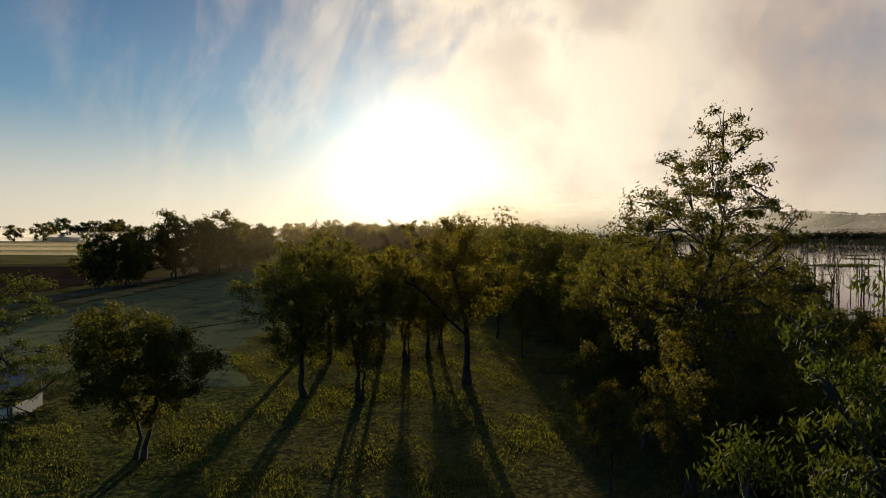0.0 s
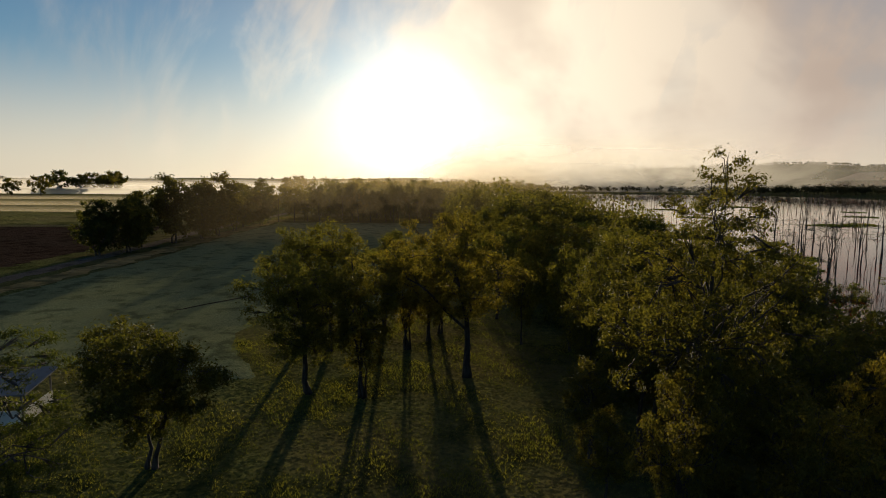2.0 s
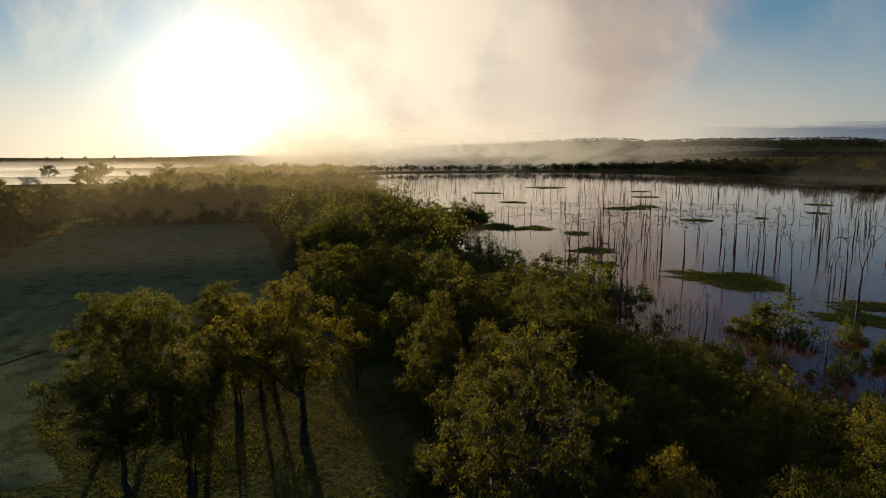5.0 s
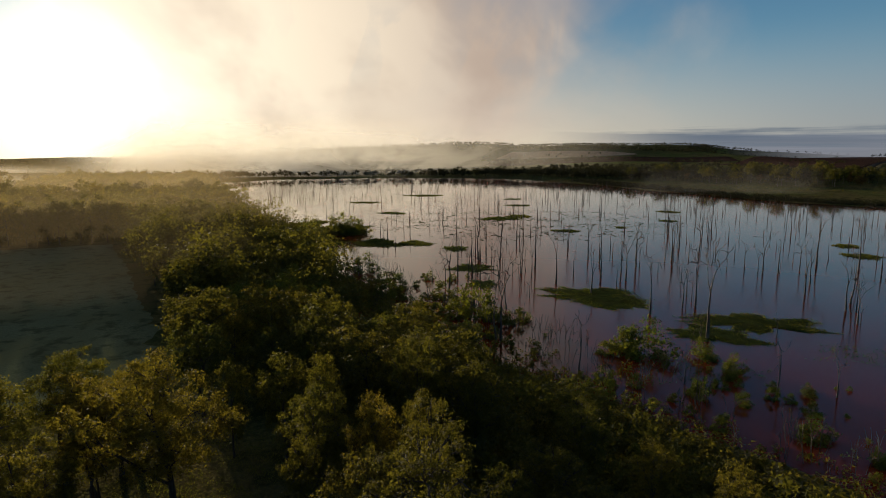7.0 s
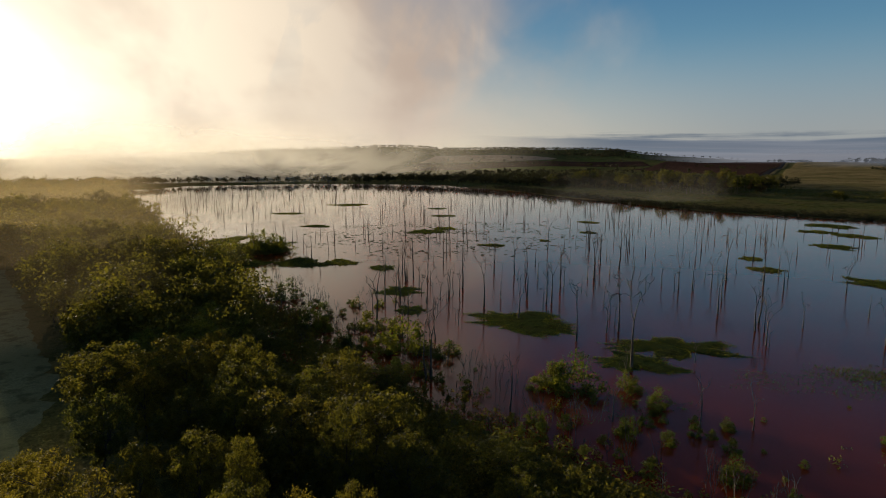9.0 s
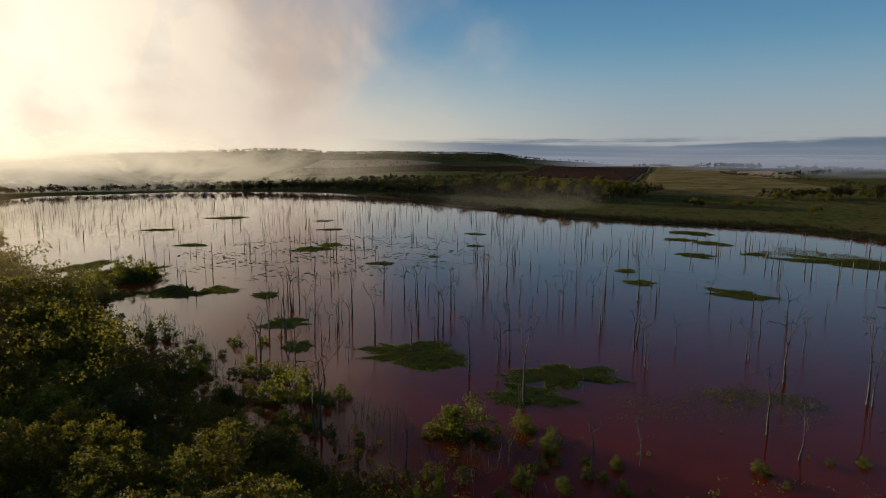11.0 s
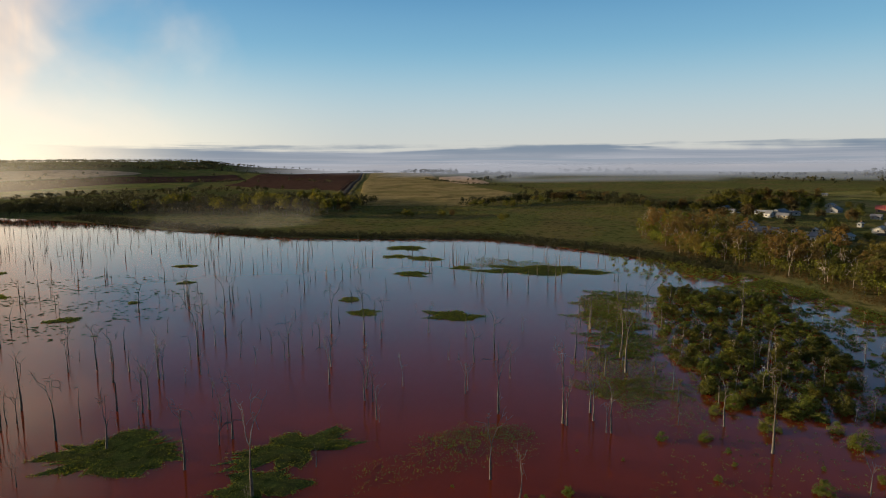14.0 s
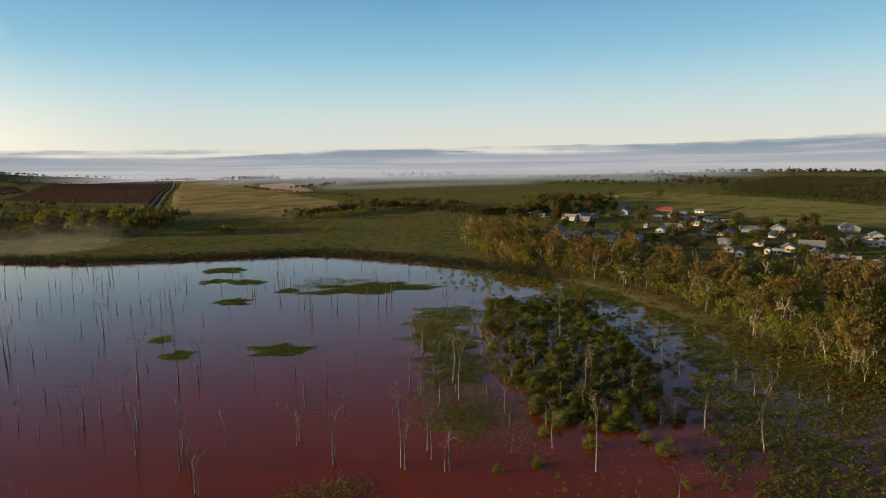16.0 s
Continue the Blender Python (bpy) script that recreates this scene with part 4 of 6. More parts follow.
# ---- weed islands, bushes and marsh in the lake ----
ISLAND_A = [(95, 106, 12.6, 8, -49), (107, 75, 11.4, 6, -49), (93, 73, 6.6, 5.5, -49), (88, 150, 6.4, 5, -49), (79, 130, 3.6, 4, -49), (172, 264, 8.2, 8, -48), (188, 270, 5.8, 6, -48),
            (135, 318, 6.1, 5, -48), (219, 448, 11.3, 9, -47), (169, 207, 4.8, 4, -48), (83, 259, 13.8, 12, -49), (82, 210, 8.0, 9, -49), (94, 203, 5.9, 6, -49), (102, 185, 4.4, 4, -49),
            (76, 285, 6, 14, -49), (65, 216, 5.5, 9, -49), (230, 330, 7, 4, -40), (260, 380, 6, 4, -40), (150, 400, 9, 5, -40)]
ISLAND_B = [(383, 160, 13.1, 9, -85), (346, 151, 7.6, 6, -85), (342, 132, 9.1, 7, -85), (292, 121, 7.0, 7, -84), (322, 60, 31.7, 14, -84), (215, 76, 9.1, 6.5, -83), (229, 124, 3.9, 4, -83),
            (210, 109, 5.1, 4.5, -83), (266, 19, 15.3, 11, -84), (237, 23, 9.5, 9, -83), (216, 18, 10.5, 6, -83), (189, 16, 9.1, 9, -83), (157, 16, 9.5, 9, -82), (119, 46, 5.4, 5, -82),
            (126, 37, 5.0, 4, -82), (317, 102, 5.3, 5, -84), (199, 205, 2.4, 2, -83), (240, 215, 4, 3, -80), (280, 250, 6, 4, -70)]
BUSH_A = [(58.4, 158.8, 3.3), (55.6, 165.4, 1.5), (61.1, 146.5, 1.3), (58.3, 136.0, 2.4), (52.3, 128.7, 1.6), (63.4, 135.4, 1.2), (59.2, 122.9, 1.3), (62.0, 119.7, 1.9), (65.5, 117.9, 1.0),
          (53.0, 111.8, 2.0), (55.2, 109.2, 2.0), (57.6, 105.7, 2.0), (60.4, 102.4, 2.3), (67.5, 96.7, 2.1), (68.4, 74.2, 1.9), (71.8, 73.1, 2.1), (73.0, 70.4, 1.9), (59.4, 93.8, 0.9),
          (57.0, 87.5, 0.5), (55.1, 92.8, 0.9)]
BUSH_B = [(81.1, 65.3, 1.3), (76.3, 56.6, 1.7), (77.0, 61.2, 0.7), (74.8, 54.6, 0.6), (71.9, 55.6, 0.7), (67.2, 55.6, 1.2), (69.7, 50.4, 1.9), (78.2, 51.9, 0.7), (80.4, 48.1, 0.7),
          (86.1, 47.7, 0.5), (87.1, 46.6, 0.6), (75.7, 47.8, 0.7), (93.4, 32.8, 0.8), (91.5, 29.1, 0.9), (103.1, 29.2, 0.6), (103.1, 26.5, 0.6), (106.2, 22.9, 0.6), (106.4, 17.5, 0.4),
          (102.7, 41.6, 0.5), (57.2, 67.3, 0.8), (58.9, 64.2, 1.0), (66.4, 67.0, 0.6), (65.6, 86.7, 0.6), (74, 44, 1.0), (68, 40, 1.2), (63, 48, 1.1), (78, 37, 0.9)]
BUSH_C = [(132.0, 7.5, 0.9), (134.4, -0.7, 0.8), (130.1, -4.2, 0.8), (124.6, -4.6, 0.8), (142.7, -13.6, 1.8), (154.1, -8.6, 1.3), (152.2, -6.7, 0.9), (127.7, -19.3, 0.7), (118.6, -17.2, 1.4),
          (139.5, -28.5, 1.3), (140.3, -34.6, 0.8), (125.8, -27.4, 1.3), (145.8, -26.0, 1.2), (148.7, -4.1, 0.8), (120.9, 14.5, 0.5), (121.9, 22.9, 0.4), (118.2, -1.2, 0.6), (154.3, -22.3, 1.6)]


def island(i, x, y, a, b, turn, thin=False, dense=6):
    """A mat of water weed: a low uneven raft with tufts standing on it."""
    rng = np.random.default_rng(200 + i)
    root = empty("weed_island", x, y, 0, turn)
    n, rings = 48, 6
    ang = np.linspace(0, 2 * np.pi, n, endpoint=False)
    ph = rng.uniform(0, 6.28, 5)
    edge = 1 + sum(rng.uniform(0.05, 0.20) * np.sin(ang * k + ph[k - 2]) for k in (2, 3, 5, 6)) + rng.normal(size=n) * 0.14
    edge = np.clip(edge, 0.3, 1.6)
    if not thin:
        V, F = [(0, 0, 0.22)], []
        for r in range(1, rings + 1):
            k = r / rings
            z = 0.22 * (1 - k ** 3) - 0.04 * (r == rings) + rng.uniform(0, 0.05, n)
            V += list(zip(np.cos(ang) * a * edge * k, np.sin(ang) * b * edge * k, z))
        for j in range(n):
            F.append([0, 1 + j, 1 + (j + 1) % n])
            for r in range(rings - 1):
                o = 1 + r * n
                F.append([o + j, o + n + j, o + n + (j + 1) % n, o + (j + 1) % n])
        part("mat", mesh_of("mat", V, F, WEED_MAT, True), WEED_MAT, root)
    area = a * b
    count = int(min(4800, 260 + area * (40 if not thin else dense)))
    t, k = rng.uniform(0, 2 * np.pi, count), np.sqrt(rng.random(count)) * (1.08 if not thin else 1.0)
    e = np.interp(t, ang, edge, period=2 * np.pi)
    c = np.stack([np.cos(t) * a * e * k, np.sin(t) * b * e * k, rng.uniform(0.08, 0.25, count)], 1)
    big = 0.36 if math.hypot(x, y) < 180 else 0.6
    v, f = leaves(c, big * 1.25, big * 0.32, rng, 0.0, 0.9, True)
    v[:, 2] = np.maximum(v[:, 2], 0.02)
    tagged(part("weed", mesh_of("weed", v, f, REED_BLADE), REED_BLADE, root), kind="stuff")
    return tagged(root, "thin scatter of green water weed on the red water" if thin else "flat green mat of water weed floating on the lake", "water weed", "weed islands")


WEED_MAT = ground_material("weed_mat", (0.030, 0.045, 0.014), (0.06, 0.08, 0.025), (0.05, 0.055, 0.02), 2.5, 0.2, 0.15)
for i, row in enumerate(ISLAND_A + ISLAND_B):
    island(i, *row, thin=i in (27, 28, 29, 30, 31, 32, 33), dense=45 if i < 32 else 14)
for i, row in enumerate([(114, 44, 20.7, 7.4, -49), (123, 45, 8.3, 4.6, -49), (251, 22, 14, 9, -83), (228, 22, 12, 10, -83), (203, 17, 12, 9, -83), (173, 16, 11, 10, -83), (160, 9, 14, 8, -70), (334, 79, 21.3, 22, -48), (150, 5, 14, 9, -60), (75, 62, 9, 7, 0), (140, -72, 34, 22, -40), (178, -70, 26, 14, -20), (215, -70, 28, 9, -10), (125, -50, 18, 10, -50)]):
    island(60 + i, *row, thin=True, dense=34 if 2 <= i <= 6 else 6)


def bush(seed, n=2000, leaf=0.22, stems=2, mat=BUSH_LEAF, rise=0.15, label="round leafy green bush standing in the flooded shallows", group="bushes in the shallows"):
    """A round leafy shrub, 2 m across its radius, on a few stems."""
    rng = np.random.default_rng(seed)
    root = empty("bush")
    a, q = rng.uniform(0, 6.28, 22), rng.random(22) ** 0.6
    centres = np.stack([np.cos(a) * q * 1.45, np.sin(a) * q * 1.45, 0.35 + 1.75 * (1 - q ** 2) * rng.uniform(0.75, 1.1, 22) + 0.5 * rng.random(22)], 1)
    centres[:11, 2] = 0.25
    centres[:11, :2] *= (1.4 / (np.linalg.norm(centres[:11, :2], axis=1) + 0.2))[:, None]
    for i in range(stems):
        foot = np.array([math.cos(2.1 * i), math.sin(2.1 * i), 0]) * 0.2
        line = bend(foot - (0, 0, 0.8), centres[i] * (0.7, 0.7, 0.9), 0.2, rng, 5, 0.04)
        v, f = tubes([(line, np.linspace(0.07, 0.025, 5))], 4)
        part("stem", mesh_of("stem", v, f, DARK_BARK, True), DARK_BARK, root)
    c, out = clumped_leaves(rng, centres, n, 0.66, 0.02, 9, rise)
    v, f = leaves(c, leaf, leaf * 0.62, rng, 0.1, 0.0, True, out)
    part("foliage", mesh_of("foliage", v, f, mat), mat, root)
    return tagged(root, label, "bush", group)


SWAMP = [(293, 2.8), (284, -40.2), (196, -44), (152, -36), (150, -16.6), (160, -3.0), (191, 5.1), (231, 5.2)]


def inside(poly, x, y):
    hit = False
    for (ax, ay), (bx, by) in zip(poly, poly[1:] + poly[:1]):
        if (ay > y) != (by > y) and x < ax + (y - ay) / (by - ay) * (bx - ax):
            hit = not hit
    return hit


def scatter(rng, poly, count, gap, tries=20000):
    xs, ys = [p[0] for p in poly], [p[1] for p in poly]
    out = []
    for _ in range(tries):
        x, y = rng.uniform(min(xs), max(xs)), rng.uniform(min(ys), max(ys))
        if inside(poly, x, y) and all((x - a) ** 2 + (y - b) ** 2 > gap * gap for a, b in out):
            out.append((x, y))
            if len(out) >= count:
                break
    return out


def place_all(models, rows, z=None):
    """Puts the models and their copies on rows of (model index, x, y, turn, size, tall)."""
    used = set()
    for k, x, y, turn, size, tall in rows:
        m = stand(x, y, turn, size, tall, z=z)
        if k in used:
            copy_thing(models[k], m)
        else:
            used.add(k)
            models[k].matrix_basis = m
    for k in range(len(models)):
        if k not in used:
            k2, x, y, turn, size, tall = rows[-1]
            models[k].matrix_basis = stand(x + 2 + k, y, turn, size, tall, z=z)


def bushes():
    rng = np.random.default_rng(21)
    models = [bush(80 + i) for i in range(4)]
    rows = [(i % 4, x, y, rng.uniform(0, 360), r / 2.0 * (1.22 if i < len(BUSH_A) else 1.0), rng.uniform(0.85, 1.1)) for i, (x, y, r) in enumerate(BUSH_A + BUSH_B + BUSH_C)]
    for _ in range(40):                               # small bushes scattered along the western shallows
        y = rng.uniform(30, 150)
        x = np.interp(y, [30, 60, 115, 150], [60, 54, 48, 50]) + rng.gamma(2.0, 6.0)
        if lake_distance(x, y) < -1:
            rows.append((int(rng.integers(4)), x, y, rng.uniform(0, 360), rng.uniform(0.22, 0.75), rng.uniform(0.9, 1.3)))
    for cx, cy, wide, deep, count in ((79, 240, 8, 4, 13), (63, 252, 6, 5, 8), (58, 225, 4, 8, 6)):
        for _ in range(count):                        # bushes grown together on the weed beside the western shore
            rows.append((int(rng.integers(4)), cx + rng.normal() * wide * 0.6, cy + rng.normal() * deep * 0.6, rng.uniform(0, 360), rng.uniform(1.0, 1.7), rng.uniform(0.8, 1.1)))
    place_all(models, rows, z=0.0)
    models = [bush(85 + i, 1000, 0.38, 1, (OLIVE_LEAF, BUSH_LEAF)[i % 2], 0.4, "dense green bush in the flooded swamp", "bushes of the swamp") for i in range(4)]
    rows = [(int(rng.integers(4)), x, y, rng.uniform(0, 360), rng.uniform(0.8, 1.3), rng.uniform(0.65, 0.95)) for x, y in scatter(rng, SWAMP, 225, 3.2, 40000)]
    place_all(models, rows, z=0.0)
    swamp_edge()


bushes()


def leafy_band(name, centres, leaf, mat, label, category, spread=1.0, per=60, seed=1, tall=1.0):
    """Low growth too dense to count: clumps of leaves at the given places, as one object."""
    rng = np.random.default_rng(seed)
    c = np.repeat(np.asarray(centres, float), per, axis=0)
    size = np.repeat(rng.uniform(0.5, 1.3, len(centres)), per)
    v = rng.normal(size=c.shape)
    v /= np.linalg.norm(v, axis=1)[:, None]
    v *= (rng.uniform(0.2, 1, len(c)) ** 0.5 * size * spread)[:, None]
    v[:, 2] = np.abs(v[:, 2]) * tall
    v, f = leaves(c + v, leaf, leaf * 0.6, rng, 0.05, 0.15, True, v + (0, 0, 0.2))
    return tagged(new(name, mesh_of(name, v, f, mat)), label, category, kind="stuff")


def shore_growth():
    rng = np.random.default_rng(31)
    shore = smooth_line([(340, -34), (372, -2), (412, 52), (447, 121), (429, 200), (416, 292), (434, 350), (460, 464), (500, 600)], 420)
    pts = []
    for x, y in shore:
        for _ in range(4):
            px, py = x + rng.uniform(-4, 30) * rng.random() ** 0.6, y + rng.normal() * 2
            pts.append((px, py, max(0, high(px, py))))
    leafy_band("shore_scrub", pts, 0.7, SHADED_LEAF, "dark green scrub along the lake shore", "scrub", 2.5, 50, 32, 1.1)
    marsh = [(300, -70), (256, -62), (230, -64), (204, -57), (178, -50), (150, -38), (126, -34), (112, -55), (105, -80), (150, -125), (205, -100), (240, -86), (290, -84)]
    pts = []
    for x, y in scatter(rng, marsh, 2300, 1.15, 60000):
        k = math.sin(x * 0.21 + 1) * math.cos(y * 0.26) + 0.7 * math.sin(x * 0.09 - y * 0.13)
        if rng.random() < 0.95 + 0.4 * k and (y < -0.12 * x - 24 or rng.random() < 0.5):
            pts.append((x, y, 0.0))
    for x, y in scatter(rng, [(350, -60), (318, -40), (293, -14), (284, -42), (196, -47), (156, -38), (180, -56), (256, -66)], 900, 1.3, 40000):
        if rng.random() < 0.45 + 0.5 * math.sin(x * 0.3) * math.sin(y * 0.37) + (0.5 if x > 285 else 0):
            pts.append((x, y, 0.0))
    for x, y in scatter(rng, [(404, 4), (376, -10), (332, -46), (280, -72), (272, -56), (316, -22), (356, 10)], 330, 1.9):
        pts.append((x, y, 0.0))
    leafy_band("marsh_plants", pts, 0.26, BUSH_LEAF, "low leafy marsh plants covering the shallows", "marsh plants", 0.62, 32, 33, 0.9)
    leafy_band("marsh_carpet", pts, 0.55, REED_BLADE, "flat green carpet of weed between marsh plants", "water weed", 1.9, 26, 39, 0.14)
    pts = [(x, y, 0.02) for x, y in scatter(rng, [(85, 40), (110, 10), (150, 2), (150, -20), (165, -32), (160, -55), (105, -60)], 520, 1.8)]
    leafy_band("floating_weed", pts, 0.28, BUSH_LEAF, "scattered floating weed on red water", "water weed", 1.0, 8, 34, 0.2)
    pts = []
    while len(pts) < 1500:
        y = 24 + 130 * rng.random() ** 1.3
        x = np.interp(y, [24, 43, 64, 109, 162], [38, 39, 41, 43, 46]) + abs(rng.normal()) * np.interp(y, [24, 60, 110], [15, 8, 5])
        pts.append((x, y, 0.0 if lake_distance(x, y) < 0 else high(x, y)))
    leafy_band("shallows_scrub", pts, 0.36, GUM_LEAF, "low dark scrub between the forest and the open water", "scrub", 1.0, 30, 37, 1.2)
    # understorey of the forest at the west shore and of the south-east belt
    pts = []
    for y in np.arange(16, 240, 1.0):
        w0 = np.interp(y, [10, 60, 97, 145, 240], [14, 16, 12, 12, 12])
        w1 = np.interp(y, [10, 60, 115, 225], [56, 52, 49, 55])
        for x in rng.uniform(w0, w1 + (4 if y < 70 else 0), 12 if y < 70 else 6):
            pts.append((x, y, max(0, high(x, y))))
    for x in np.arange(-72, 6, 0.8):
        y = 262 + rng.normal() * 2.5
        pts.append((x, y, high(x, y)))
    leafy_band("undergrowth", pts, 0.5, OLIVE_LEAF, "dark tangled undergrowth below the forest trees", "undergrowth", 1.8, 50, 35, 1.0)
    pts = [(x, y, 0.1) for x, y in scatter(rng, SWAMP, 1250, 1.45, 40000)]
    leafy_band("swamp_scrub", pts, 0.34, OLIVE_LEAF, "dense low green scrub growing in the flooded swamp", "scrub", 1.35, 52, 36, 0.95)
    pts = [(x, y, 0.0) for x, y in scatter(rng, [(396, 4), (345, -30), (318, -20), (300, -2), (322, 22), (380, 30), (410, 40)], 110, 3.6)]
    leafy_band("inlet_bushes", pts, 0.5, BUSH_LEAF, "small green bushes in the shallow eastern inlet", "bushes", 1.5, 50, 38, 1.0)
    # lily pads
    n = 2200
    t = rng.uniform(0, 2 * np.pi, n)
    k = rng.random(n) ** 0.7
    c = np.stack([175 + np.cos(t) * k * 75, 245 + np.sin(t) * k * 70, np.full(n, 0.015)], 1)
    c = c[(np.sin(c[:, 0] * 0.21) + np.cos(c[:, 1] * 0.17 + c[:, 0] * 0.07)) > -0.4]
    a = rng.uniform(0, 6.28, len(c))
    r = rng.uniform(0.3, 0.9, len(c))
    v = np.stack([np.stack([c[:, 0] + np.cos(a + q) * r, c[:, 1] + np.sin(a + q) * r, c[:, 2]], 1) for q in np.arange(6) * math.pi / 3], 1)
    tagged(new("lily_pads", mesh_of("lily_pads", v.reshape(-1, 3), np.arange(6 * len(c)).reshape(-1, 6), WEED_MAT)), "small dark lily pads floating on the lake", "lily pads", kind="stuff")


shore_growth()


# ---- the south-east belt of paperbarks ----
def belt():
    rng = np.random.default_rng(41)
    g = "trees of the paperbark belt"
    models = [tree("paperbark", 90 + i, 13.5, 4.0, 1450, 0.54, 1.2, (PAPER_LEAF, PAPER_LEAF, GUM_LEAF)[i], PALE_BARK,
                   "pale-trunked paperbark with a thin brownish crown", low=0.3, droop=0.2, slim=0.6, sides=3, group=g, thick=0.42) for i in range(3)]
    models += [tree("paperbark", 95 + i, 10.5, 4.4, 1450, 0.56, 1.4, (OLIVE_LEAF, BUSH_LEAF, GOLD_LEAF)[i], DARK_BARK, "full green tree in the paperbark belt", low=0.12, droop=0.2, slim=0.6, sides=3, group=g, thick=0.6) for i in range(3)]
    poly = [(560, 12), (470, 10), (392, -12), (354, -36), (330, -58), (288, -75), (243, -85), (205, -90), (177, -92), (140, -96), (112, -108), (120, -126), (190, -240), (262, -200), (300, -182), (330, -132), (390, -92), (440, -68), (530, -36)]
    rows = []
    for x, y in scatter(rng, poly, 288, 5.4, 40000):
        k = int(rng.integers(3)) if rng.random() < 0.5 else 3 + int(rng.integers(3))
        rows.append((k, x, y, rng.uniform(0, 360), rng.uniform(0.85, 1.25), rng.uniform(0.85, 1.15)))
    place_all(models, rows)
    fill = [(x, y, high(x, y), rng.uniform(5.0, 10.0)) for x, y in scatter(rng, poly, 640, 3.7, 60000)]
    joined_trees("belt_thicket", fill[::2], 110, 0.08, OLIVE_LEAF, "dense green thicket between the paperbarks", "thicket", 45)
    joined_trees("belt_thicket", fill[1::2], 110, 0.08, BUSH_LEAF, "dense leafy green thicket between the paperbarks", "thicket", 46)
    bare = [dead_tree(77 + i, *k, fork=0.3, label="bare pale dead tree with a wide branching crown", group="dead trees of the belt", wood=BLEACHED, thin=0.05, kind="bare_tree", girth=0.85)[0] for i, k in enumerate([(3, 3, 3.6), (2, 3, 3.0), (4, 3, 4.0)])]
    rows = [(int(rng.integers(3)), x, y, rng.uniform(0, 360), rng.uniform(0.95, 1.4), 1.0) for x, y in scatter(rng, poly, 165, 5.6, 40000)]
    place_all(bare, rows)
    thin = [dead_tree(87 + i, *k, fork=0.42, label="thin bare dead tree among green swamp bushes", group="dead trees of the swamp", wood=BLEACHED, thin=0.03, girth=0.62)[0] for i, k in enumerate([(2, 2, 1.7), (3, 3, 2.0), (2, 3, 1.4)])]
    rows = [(int(rng.integers(3)), x, y, rng.uniform(0, 360), rng.uniform(0.55, 0.95), 1.0) for x, y in scatter(rng, SWAMP + [(150, -80), (240, -70)], 60, 6.0, 40000)]
    place_all(thin, rows, z=0.0)
    pts = [(x, y, high(x, y)) for x, y in scatter(rng, [(560, 14), (470, 12), (385, -8), (349, -31), (327, -54), (286, -68), (243, -76), (205, -80), (177, -82), (140, -88), (110, -104), (190, -230), (262, -190), (300, -150), (361, -114), (440, -66)], 2000, 2.0, 60000)]
    leafy_band("belt_scrub", pts, 0.6, GREY_LEAF, "brown and olive scrub below the paperbarks", "scrub", 1.9, 44, 42, 1.5)


PALE_BARK = bark_material("paperbark", (0.13, 0.10, 0.075), (0.30, 0.24, 0.18), 5.0)
BLEACHED = bark_material("bleached_wood", (0.19, 0.15, 0.11), (0.44, 0.355, 0.265), 5.0)
GOLD_LEAF = leaf_material("golden_olive_leaves", (0.060, 0.056, 0.016), (0.150, 0.128, 0.032), (2.1, 1.8, 0.7))
PAPER_LEAF = leaf_material("brown_paperbark_leaves", (0.056, 0.043, 0.017), (0.200, 0.145, 0.052), (2.0, 1.6, 0.8))
belt()


